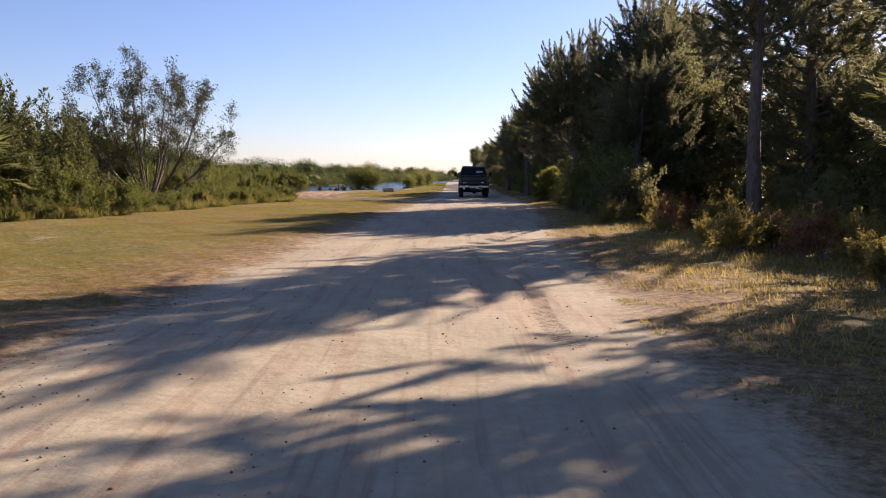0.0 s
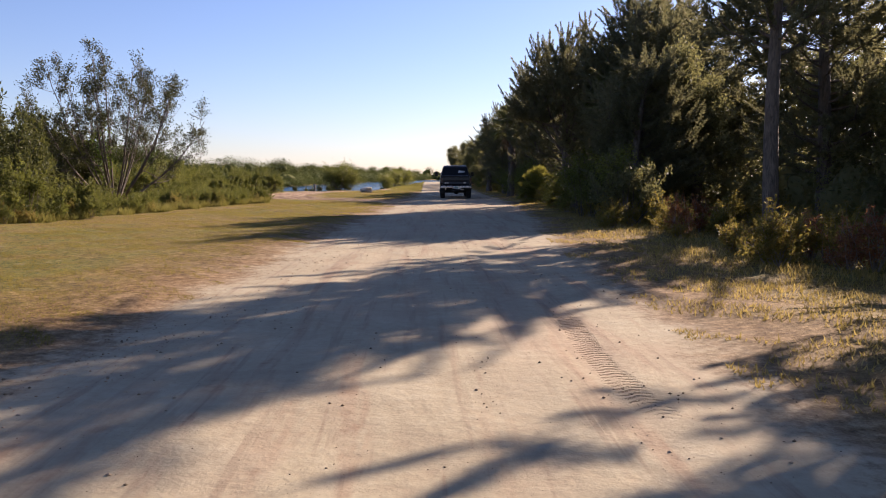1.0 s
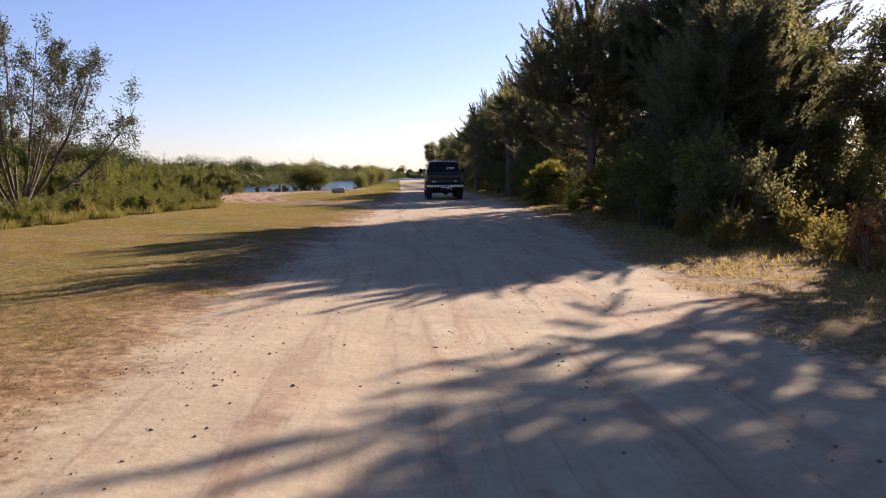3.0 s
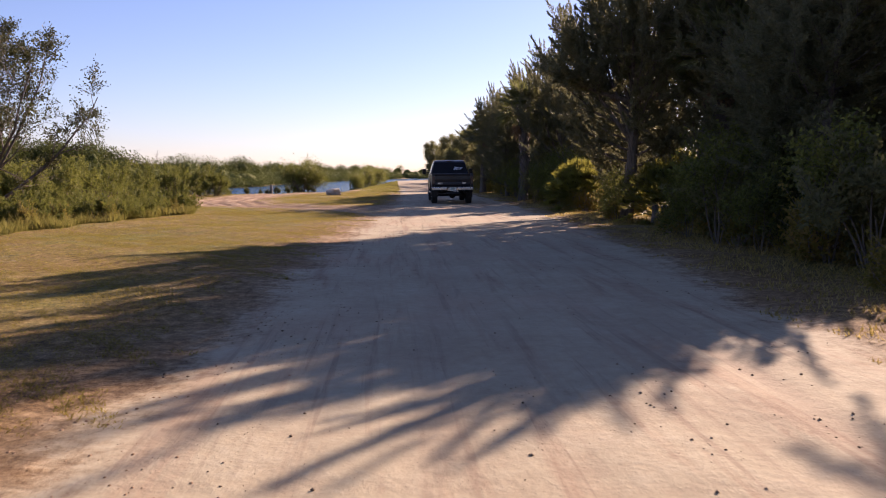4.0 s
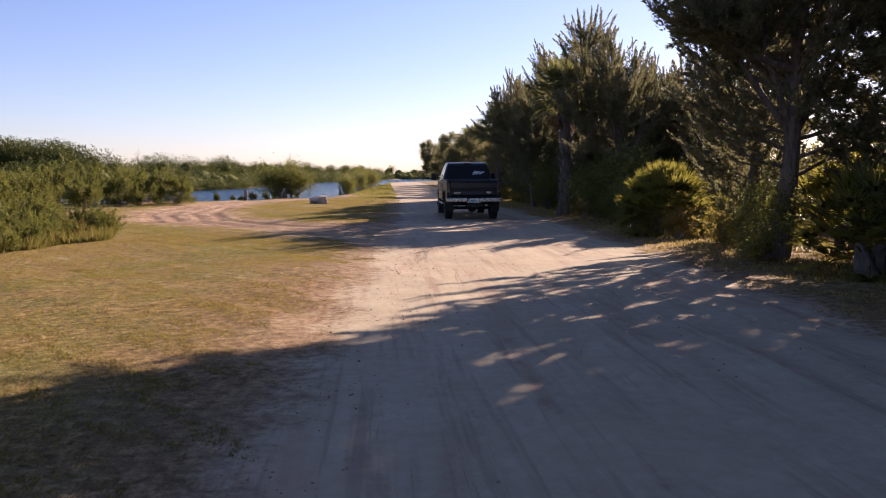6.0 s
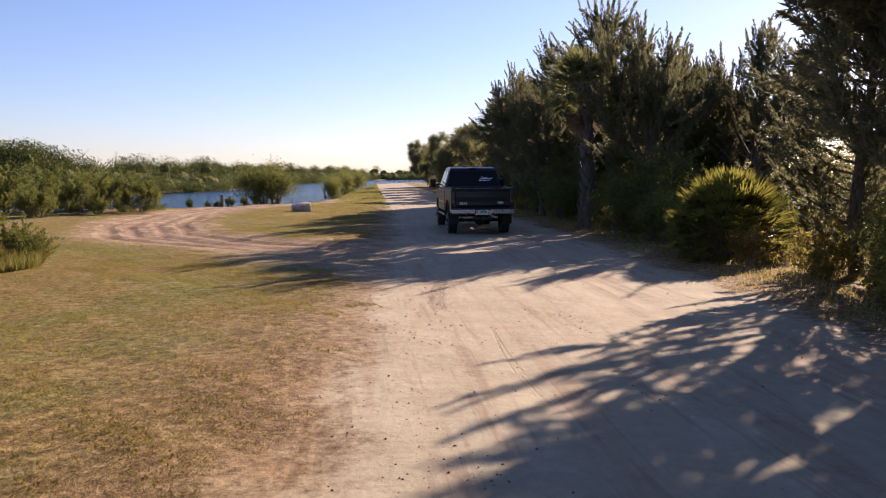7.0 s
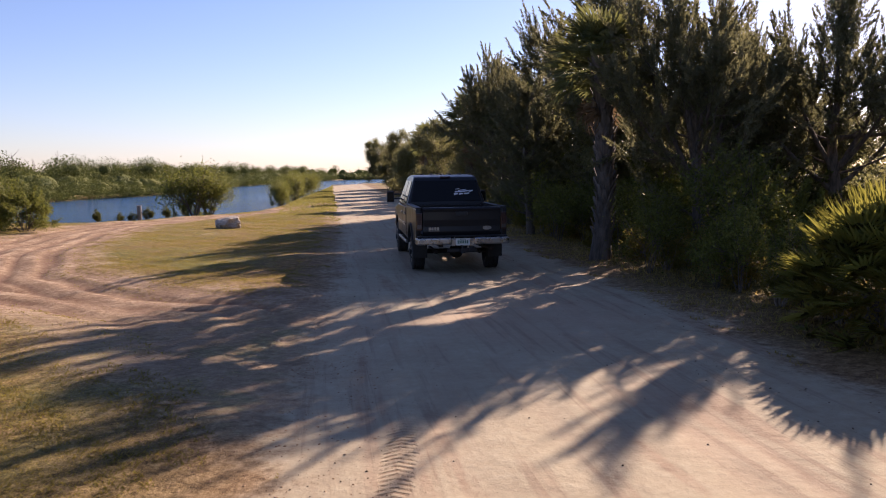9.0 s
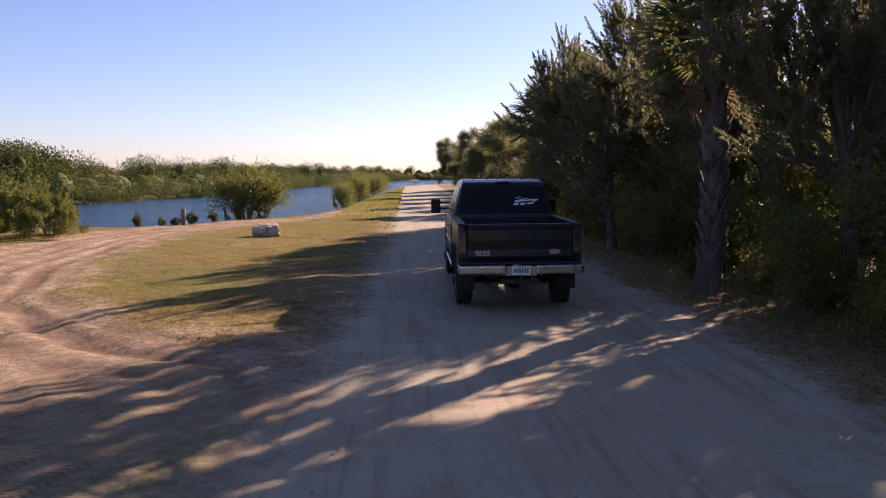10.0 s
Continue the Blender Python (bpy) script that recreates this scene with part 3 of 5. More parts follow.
def build_truck():
    truck = thing("pickup_truck", "black pickup truck with chrome rear bumper on the sandy road", "truck",
                  pose(1.83 * U, 48.0 * U, 0, 0, 0, -1.2))
    # pickup bed: two sides with a wheel arch each, floor and front wall
    def arch(y0, r=0.50, n=11):
        return [(y0 - r * math.cos(math.pi * i / (n - 1)), 0.58 + r * math.sin(math.pi * i / (n - 1)) * 0.98) for i in range(n)]
    for s in (-1, 1):
        bm = bmesh.new()
        outline = [(-1.20, 0.80), (-1.22, 1.2), (-1.19, 1.45), (1.18, 1.45), (1.18, 0.66)] + [(y, z) for y, z in arch(0.0)[::-1]] + [(-0.56, 0.72)]
        prism(bm, outline, s * 0.90, s * 1.005, 0.018)
        side = part("bed_side", bm, PAINT, truck)
        bm = bmesh.new()
        pts = [(y, z) for y, z in arch(0.0, 0.52)]
        ring = [(bm.verts.new((s * 1.0, y, z)), bm.verts.new((s * 1.045, y, z)), bm.verts.new((s * 1.045, y * 0.93, 0.58 + (z - 0.58) * 0.93)), bm.verts.new((s * 1.0, y * 0.93, 0.58 + (z - 0.58) * 0.93))) for y, z in pts]
        for a, b in zip(ring[:-1], ring[1:]):
            for i in range(4):
                bm.faces.new((a[i], b[i], b[(i + 1) % 4], a[(i + 1) % 4]))
        part("wheel_arch_trim", bm, BLACKPLASTIC, truck)
        bm = bmesh.new()
        box(bm, s * 0.88 if s > 0 else -1.01, 1.01 if s > 0 else -0.88, -1.2, 1.18, 1.45, 1.485, 0.012)
        part("bed_rail", bm, BLACKPLASTIC, truck)
        bm = bmesh.new()
        x0, x1 = sorted((s * 0.865, s * 1.0))
        box(bm, x0, x1, -1.245, -1.19, 0.98, 1.36, 0.015)
        lamp = part("tail_light", bm, LAMP, truck, "tall dark red tail light")
        bm = bmesh.new()
        box(bm, x0 + 0.02, x1 - 0.02, -1.252, -1.24, 1.02, 1.10, 0.004)
        part("reversing_lens", bm, CLEARLENS, lamp, "clear reversing lens")
    bm = bmesh.new()
    box(bm, -0.91, 0.91, -1.1, 1.16, 0.84, 0.90)
    box(bm, -0.91, 0.91, 1.10, 1.17, 0.84, 1.44, 0.01)
    part("bed_floor", bm, PAINT, truck)
    # tailgate with a recessed middle, a handle, and two badges
    bm = bmesh.new()
    side = [(-1.215, 0.86), (-1.235, 0.95), (-1.222, 1.06), (-1.232, 1.2), (-1.225, 1.38), (-1.235, 1.44), (-1.20, 1.475), (-1.14, 1.475), (-1.13, 0.86)]
    prism(bm, side, -0.855, 0.855, 0.012)
    gate = part("tailgate", bm, PAINT, truck, "glossy black tailgate")
    bm = bmesh.new()
    box(bm, -0.14, 0.14, -1.25, -1.22, 1.29, 1.38, 0.012)
    part("tailgate_handle", bm, BLACKPLASTIC, gate)
    bm = bmesh.new()
    for i, w in enumerate((0.05, 0.045, 0.045, 0.045)):
        box(bm, -0.73 + i * 0.062, -0.73 + i * 0.062 + w, -1.243, -1.232, 0.985, 1.045, 0.003)
    box(bm, -0.73, -0.495, -1.241, -1.232, 0.962, 0.975)
    part("badge", bm, BADGE, gate, "silver badge of plain bars")
    bm = bmesh.new()
    cylinder(bm, "y", (0, 0, 0), 0.1, 0.014, 28)
    bmesh.ops.transform(bm, matrix=Matrix.Translation((0.56, -1.236, 1.02)) @ Matrix.Diagonal((1.0, 1.0, 0.42, 1)), verts=bm.verts)
    part("badge", bm, BADGE, gate, "plain silver oval badge")
    # rear bumper: chrome face with step pads, plate and hitch
    bm = bmesh.new()
    for s in (-1, 1):
        x0, x1 = sorted((s * 0.24, s * 1.0))
        box(bm, x0, x1, -1.44, -1.27, 0.675, 0.825, 0.035, 3)
        x0, x1 = sorted((s * 0.94, s * 1.02))
        box(bm, x0, x1, -1.42, -1.05, 0.68, 0.82, 0.025)
    box(bm, -0.26, 0.26, -1.36, -1.27, 0.64, 0.80, 0.012)
    bumper = part("rear_bumper", bm, CHROME, truck, "dusty chrome step bumper")
    bm = bmesh.new()
    box(bm, -0.98, 0.98, -1.42, -1.2, 0.842, 0.862, 0.006)
    part("step_pad", bm, BLACKPLASTIC, bumper)
    bm = bmesh.new()
    box(bm, -0.155, 0.155, -1.385, -1.366, 0.655, 0.81, 0.006)
    plate = part("number_plate", bm, PLATE, truck, "white number plate with plain green bars")
    bm = bmesh.new()
    for i in range(6):
        box(bm, -0.118 + i * 0.041, -0.118 + i * 0.041 + 0.028, -1.390, -1.384, 0.695, 0.765, 0.002)
    box(bm, -0.07, 0.07, -1.389, -1.384, 0.782, 0.795)
    part("plate_bars", bm, PLATEINK, plate)
    bm = bmesh.new()
    box(bm, -0.32, 0.32, -1.28, -1.18, 0.50, 0.58, 0.01)
    box(bm, -0.05, 0.05, -1.42, -1.18, 0.49, 0.57, 0.008)
    box(bm, 0.16, 0.26, -1.33, -1.22, 0.52, 0.62, 0.01)
    cylinder(bm, "z", (0, -1.39, 0.6), 0.03, 0.08, 12)
    part("tow_hitch", bm, BLACKPLASTIC, truck)
    # cab: rounded greenhouse over a body with doors, and the bonnet
    def lean(z):
        return 1.0 if z < 1.42 else 1.0 - 0.22 * ((z - 1.42) / 0.74) ** 1.15
    lower = [(1.24, 0.66), (1.22, 1.40), (4.02, 1.40), (4.02, 0.66)]
    bm = bmesh.new()
    prism(bm, lower, -1.0, 1.0, 0.03)
    part("cab_body", bm, PAINT, truck)
    bm = bmesh.new()
    side = [(1.24, 1.40), (1.27, 1.55), (1.40, 2.02), (1.50, 2.12), (1.75, 2.165), (2.6, 2.175), (3.2, 2.13), (3.42, 2.03), (4.0, 1.42)]
    prism(bm, side, -0.985, 0.985, 0.045, lean)
    cab = part("cab_roof", bm, PAINT, truck, smooth=False)
    bm = bmesh.new()
    panel(bm, [(-0.885, 1.262, 1.52), (0.885, 1.262, 1.52), (0.765, 1.386, 2.03), (-0.765, 1.386, 2.03)], 0.014)
    window = part("rear_window", bm, GLASS, truck, "dark tinted rear window")
    # window sticker: a plain swoosh of bars
    bm = bmesh.new()
    def on_glass(x, h):
        return (x, 1.262 + (h - 1.52) * 0.243 - 0.022, h)
    strokes = [((0.22, 1.73), (0.66, 1.77), 0.035), ((0.30, 1.77), (0.50, 1.80), 0.02), ((0.20, 1.67), (0.30, 1.69), 0.045), ((0.33, 1.675), (0.43, 1.69), 0.045), ((0.46, 1.69), (0.58, 1.70), 0.035), ((0.56, 1.72), (0.68, 1.775), 0.025), ((0.24, 1.80), (0.34, 1.83), 0.016)]
    for (xa, za), (xb, zb), h in strokes:
        panel(bm, [on_glass(xa, za), on_glass(xb, zb), on_glass(xb, zb + h * 0.6), on_glass(xa, za + h)], 0.003)
    part("window_sticker", bm, DECAL, window, "white window sticker of plain strokes")
    bm = bmesh.new()
    box(bm, -0.13, 0.13, 1.445, 1.50, 2.105, 2.135, 0.008)
    part("high_brake_light", bm, LAMP, truck, "small red brake light on the roof edge")
    for i in range(5):
        bm = bmesh.new()
        x = -0.5 + i * 0.25
        box(bm, x - 0.04, x + 0.04, 2.35, 2.45, 2.165, 2.20, 0.01)
        part("roof_marker", bm, LAMP, truck, "small roof marker lamp")
    for s in (-1, 1):
        def glass_at(y, z, s=s):
            return (s * (0.985 * lean(z) + 0.002), y, z)
        for ys in ((1.45, 2.28, 1.60, 2.30), (2.36, 3.62, 2.38, 3.16)):
            bm = bmesh.new()
            c = [glass_at(ys[0], 1.46), glass_at(ys[1], 1.46), glass_at(ys[3], 2.03), glass_at(ys[2], 2.03)]
            panel(bm, c if s > 0 else [c[1], c[0], c[3], c[2]], 0.012)
            part("side_window", bm, GLASS, truck)
        for y0, y1 in ((1.36, 2.33), (2.35, 3.55)):
            bm = bmesh.new()
            x0, x1 = sorted((s * 0.99, s * 1.014))
            box(bm, x0, x1, y0, y1, 0.70, 1.385, 0.01)
            door = part("door", bm, PAINT, truck)
            bm = bmesh.new()
            x0, x1 = sorted((s * 1.012, s * 1.05))
            box(bm, x0, x1, y0 + 0.05, y0 + 0.25, 1.2, 1.26, 0.008)
            part("door_handle", bm, CHROME, door, "chrome door handle")
            bm = bmesh.new()
            x0, x1 = sorted((s * 1.012, s * 1.03))
            box(bm, x0, x1, y0 + 0.02, y1 - 0.02, 0.93, 0.99, 0.006)
            part("side_moulding", bm, CHROME, door, "thin bright side moulding")
        bm = bmesh.new()
        x0, x1 = sorted((s * 1.16, s * 1.36))
        box(bm, x0, x1, 3.18, 3.34, 1.44, 1.74, 0.035, 3)
        x0, x1 = sorted((s * 0.96, s * 1.2))
        box(bm, x0, x1, 3.23, 3.28, 1.52, 1.56, 0.008)
        box(bm, x0, x1, 3.23, 3.28, 1.64, 1.68, 0.008)
        mirror = part("tow_mirror", bm, BLACKPLASTIC, truck, "large black towing mirror")
        bm = bmesh.new()
        x0, x1 = sorted((s * 1.185, s * 1.335))
        box(bm, x0, x1, 3.172, 3.182, 1.47, 1.71, 0.004)
        part("mirror_glass", bm, GLASS, mirror)
        bm = bmesh.new()
        x0, x1 = sorted((s * 0.93, s * 1.03))
        box(bm, x0, x1, 1.3, 3.6, 0.50, 0.56, 0.02)
        part("running_board", bm, CHROME, truck)
        bm = bmesh.new()
        prism(bm, [(4.0, 1.36), (5.05, 1.28), (5.15, 1.0), (5.12, 0.72), (4.98, 0.68), (4.9, 0.92), (4.7, 1.02), (4.2, 1.02), (4.02, 0.9)], s * 0.72, s * 1.0, 0.03)
        part("front_wing", bm, PAINT, truck)
        build_wheel(truck, s * 0.86, 0.0, s)
        build_wheel(truck, s * 0.86, 4.42, s)
    bm = bmesh.new()
    prism(bm, [(3.98, 1.40), (4.3, 1.40), (5.02, 1.30), (5.08, 0.8), (3.98, 0.8)], -0.74, 0.74, 0.03)
    part("bonnet", bm, PAINT, truck)
    bm = bmesh.new()
    box(bm, -1.0, 1.0, 5.05, 5.25, 0.6, 0.82, 0.03)
    part("front_bumper", bm, CHROME, truck)
    # underside: frame rails, axles, exhaust
    bm = bmesh.new()
    for s in (-1, 1):
        box(bm, s * 0.45 - 0.05, s * 0.45 + 0.05, -1.15, 4.9, 0.60, 0.80, 0.01)
        box(bm, s * 0.5 - 0.035, s * 0.5 + 0.035, -0.65, 0.65, 0.40, 0.47, 0.01)
    part("chassis_rail", bm, CHASSIS, truck)
    bm = bmesh.new()
    cylinder(bm, "x", (0, 0, 0.41), 0.055, 1.6, 14)
    bmesh.ops.create_uvsphere(bm, u_segments=16, v_segments=10, radius=0.17, matrix=Matrix.Translation((0.05, -0.03, 0.41)))
    part("rear_axle", bm, CHASSIS, truck, smooth=True)
    bm = bmesh.new()
    cylinder(bm, "x", (0, 4.42, 0.41), 0.05, 1.6, 14)
    part("front_axle", bm, CHASSIS, truck, smooth=True)
    bm = bmesh.new()
    cylinder(bm, "y", (0.66, -0.6, 0.56), 0.055, 1.2, 14)
    part("exhaust_pipe", bm, CHASSIS, truck, smooth=True)
    bm = bmesh.new()
    box(bm, -0.6, 0.2, 1.3, 3.6, 0.45, 0.72, 0.05)
    part("fuel_tank", bm, CHASSIS, truck)
    for s in (-1, 1):
        bm = bmesh.new()
        box(bm, s * 0.86 - 0.16, s * 0.86 + 0.16, -0.62, -0.60, 0.32, 0.72, 0.004)
        part("mud_flap", bm, RUBBER, truck)


build_truck()


# ---- plants ----
def ground_pose(x, y, turn=0.0, size=1.0, sink=0.03, wide=None):
    w = wide or size
    return pose(x, y, float(ground_z(x, y)) - sink, 0, 0, turn) @ Matrix.Diagonal((w, w, size, 1))


def bent(a, b, rng, wob, n=6):
    s = np.linspace(0, 1, n)[:, None]
    off = rng.normal(size=(1, 3)) * wob
    return a + (b - a) * s + off * np.sin(s * math.pi) + rng.normal(size=(n, 3)) * wob * 0.15 * s


def conifer_meshes(seed, H, R, low, twigs, per, size, spire=1.0):
    """A red cedar: ragged upright plumes on rising limbs."""
    rng = np.random.default_rng(seed)
    wood, crown = Geo(), Geo()
    lean = rng.normal(size=2) * 0.25
    def axis(h):
        return np.stack([lean[0] * (h / H) ** 2 + 0.15 * np.sin(h * 0.8 + seed), lean[1] * (h / H) ** 2 + 0.15 * np.cos(h * 0.7 + seed), h], -1)
    hs = np.linspace(0, H * 0.97, 12)
    wood.tube(axis(hs), 0.19 * (H / 8) * (1 - hs / H) ** 0.8 + 0.02, 9)
    nb = 46
    P, D = [], []
    for i in range(nb):
        f = low + (0.97 - low) * ((i + rng.random()) / nb)
        prof = math.sin(min(1.0, (f - low) / (1 - low) * 1.15 + 0.24) * math.pi * 0.92) ** 0.8
        lobe = 0.75 + 0.3 * math.sin(i * 2.4 * 3 + seed)
        l = max(0.45, R * prof * lobe * (0.7 + 0.7 * rng.random()))
        az = i * 2.399 + rng.normal() * 0.3
        up = 0.2 + 1.15 * f ** 1.3 * spire + rng.normal() * 0.15
        a = axis(np.array([f * H]))[0]
        d = unit(np.array([math.cos(az), math.sin(az), up]))
        b = a + d * l
        line = bent(a, b, rng, 0.08 * l)
        wood.tube(line, np.linspace(0.045 * (1.15 - f) * H / 8 + 0.008, 0.006, len(line)), 4)
        k = max(4, int(twigs * l / (nb * R * 0.6)))
        s = 0.18 + 0.82 * rng.random(k) ** 0.75
        base = a + (b - a) * s[:, None] + rng.normal(size=(k, 3)) * 0.15 * l * (1.06 - s[:, None])
        way = unit(d * 0.9 + rng.normal(size=(k, 3)) * 0.34 + np.array([0, 0, 0.6 * spire]))
        P.append(base)
        D.append(way)
    k = 40
    f = 0.86 + 0.15 * rng.random(k)
    P.append(axis(f * H) + rng.normal(size=(k, 3)) * 0.08)
    D.append(unit(np.array([0, 0, 1.0]) + rng.normal(size=(k, 3)) * 0.35))
    P, D = np.concatenate(P), np.concatenate(D)
    n = len(P)
    tl = (0.35 + 0.55 * rng.random(n)) * (H / 8) ** 0.5
    s = rng.random((n, per)) ** 0.8
    Q = P[:, None, :] + D[:, None, :] * (tl[:, None] * s)[..., None] + rng.normal(size=(n, per, 3)) * (0.065 * (1.15 - s))[..., None]
    W = unit(D[:, None, :] * 0.9 + rng.normal(size=(n, per, 3)) * 0.33)
    crown.leaves(Q.reshape(-1, 3), W.reshape(-1, 3), size * (0.7 + 0.7 * rng.random(n * per)), size * 0.42, rng=rng)
    return wood.mesh("trunk", BARK, True), crown.mesh("crown", CEDAR)


def plume_cedar_meshes(seed, H, R, limbs=46, per=120, size=0.105, low=0.1, leaders=(), rise=1.0, thick=0.17):
    """A red cedar: limbs that swing up and carry dense pointed plumes. leaders: (x, y, height) of tall spires that lean out of the crown."""
    rng = np.random.default_rng(seed)
    wood, crown = Geo(), Geo()
    sway = rng.normal(size=2) * 0.2

    def axis(f):
        f = np.asarray(f, float)
        return np.stack([sway[0] * f ** 2 + 0.12 * np.sin(f * 6 + seed), sway[1] * f ** 2 + 0.12 * np.cos(f * 5 + seed), f * H], -1)

    top = 0.95 if not leaders else 0.62
    hs = np.linspace(-0.02, top, 12)
    wood.tube(axis(hs), thick * (1 - hs / (top * 1.04)) ** 0.7 + 0.018, 9)
    B, D, L, W = [], [], [], []

    def clothe(line, first, step, length, width):
        """Plumes along a limb, the last one at its tip."""
        seg = np.linalg.norm(np.diff(line, axis=0), axis=1)
        run = np.concatenate([[0], np.cumsum(seg)])
        at = np.arange(first * run[-1], run[-1], step)
        at = np.append(at + rng.normal(size=len(at)) * step * 0.25, run[-1])
        for a in np.clip(at, 0, run[-1]):
            p = np.array([np.interp(a, run, line[:, c]) for c in range(3)])
            e = min(run[-1], a + 0.15)
            way = unit(np.array([np.interp(e, run, line[:, c]) for c in range(3)]) - np.array([np.interp(e - 0.3, run, line[:, c]) for c in range(3)]))
            last = a >= run[-1] - 1e-6
            d = unit(way * 0.9 + rng.normal(size=3) * (0.12 if last else 0.42) + np.array([0, 0, 0.38 * rise]))
            B.append(p)
            D.append(d)
            L.append(length * (1.25 if last else 0.55 + 0.55 * rng.random()))
            W.append(width * (0.75 + 0.5 * rng.random()))

    for i in range(limbs):
        f = low + (0.93 * top / 0.95 - low) * ((i + rng.random()) / limbs) ** 0.9
        g = (f - low) / (1 - low)
        prof = min(1.0, 0.55 + 1.6 * g) * (1 - g) ** 0.62 * 1.12
        l = max(0.5, R * prof * (0.62 + 0.55 * rng.random()))
        az = i * 2.399 + rng.normal() * 0.35
        out = np.array([math.cos(az), math.sin(az), 0])
        a = axis(f)
        q = np.linspace(0, 1, 7)[:, None]
        lift = l * (0.22 + 0.75 * rise * (0.35 + g) * (0.7 + 0.6 * rng.random()))
        line = a + out * l * q + np.array([0, 0, 1.0]) * lift * q ** 1.5 + rng.normal(size=(7, 3)) * 0.04 * l * q
        wood.tube(line, np.linspace(0.034 * (1.2 - g) * H / 8 + 0.008, 0.006, 7), 4)
        clothe(line, 0.22, 0.33, 0.72 + 0.45 * rng.random(), 0.15)
        for _ in range(2):
            c = 0.35 + 0.5 * rng.random()
            p = np.array([np.interp(c, q[:, 0], line[:, k]) for k in range(3)])
            side = unit(out + np.cross(out, [0, 0, 1]) * rng.choice((-1, 1)) * (0.6 + 0.8 * rng.random()) + np.array([0, 0, 0.3 * rise + 0.2 * rng.normal()]))
            sub = bent(p, p + side * l * (0.22 + 0.2 * rng.random()), rng, 0.04 * l, 5)
            wood.tube(sub, np.linspace(0.013, 0.004, 5), 3)
            clothe(sub, 0.35, 0.38, 0.60 + 0.35 * rng.random(), 0.13)
    for x, y, h in leaders:
        foot, tip = axis(0.25 + 0.25 * rng.random()), np.array([x, y, h])
        q = np.linspace(0, 1, 9)[:, None]
        line = foot + (tip - foot) * q + np.array([x, y, 0]) * 0.16 * np.sin(q * math.pi)
        wood.tube(line, np.linspace(0.075, 0.012, 9), 6)
        for i in range(20):
            c = 0.30 + 0.70 * (i + rng.random()) / 20
            p = np.array([np.interp(c, q[:, 0], line[:, k]) for k in range(3)])
            az = i * 2.399
            d = unit(unit(tip - foot) * (0.55 + 0.5 * c) + np.array([math.cos(az), math.sin(az), 0.25]) * (1.0 - 0.6 * c))
            l = (0.25 + 1.15 * (1 - c) ** 0.8) * (0.65 + 0.6 * rng.random()) * R / 3
            sub = bent(p, p + d * l, rng, 0.05 * l, 5)
            wood.tube(sub, np.linspace(0.016, 0.004, 5), 3)
            clothe(sub, 0.2, 0.36, 0.62 + 0.35 * rng.random(), 0.13)
        B.append(line[-2])
        D.append(unit(line[-1] - line[-3]))
        L.append(1.25)
        W.append(0.19)
    k = 5 if not leaders else 0
    for i in range(k):
        B.append(axis(top - 0.05 - 0.05 * i) + rng.normal(size=3) * 0.05)
        D.append(unit(np.array([0, 0, 1.0]) + rng.normal(size=3) * 0.22))
        L.append(1.0)
        W.append(0.17)
    B, D, L, W = np.array(B), np.array(D), np.array(L), np.array(W)
    n = len(B)
    S = unit(np.cross(D, rng.normal(size=(n, 3))))
    T = np.cross(D, S)
    u = rng.random((n, per)) ** 0.85
    a = rng.random((n, per)) * 6.283
    # each plume breaks into a few pointed side sprigs
    lobe = 0.65 + 0.5 * np.cos(a * 3 + u * 9 + rng.random((n, 1)) * 6.283)
    r = W[:, None] * (1 - u) ** 0.75 * np.sqrt(rng.random((n, per))) * lobe
    O = S[:, None, :] * np.cos(a)[..., None] + T[:, None, :] * np.sin(a)[..., None]
    Q = B[:, None, :] + D[:, None, :] * (L[:, None] * (u - 0.12))[..., None] + O * r[..., None]
    way = unit(D[:, None, :] * 0.95 + O * 0.45 + rng.normal(size=(n, per, 3)) * 0.28)
    crown.sprigs(Q.reshape(-1, 3), way.reshape(-1, 3), size * (0.65 + 0.7 * rng.random(n * per)), size * 0.42, rng=rng)
    return wood.mesh("trunk", BARK, True), crown.mesh("crown", CEDAR)


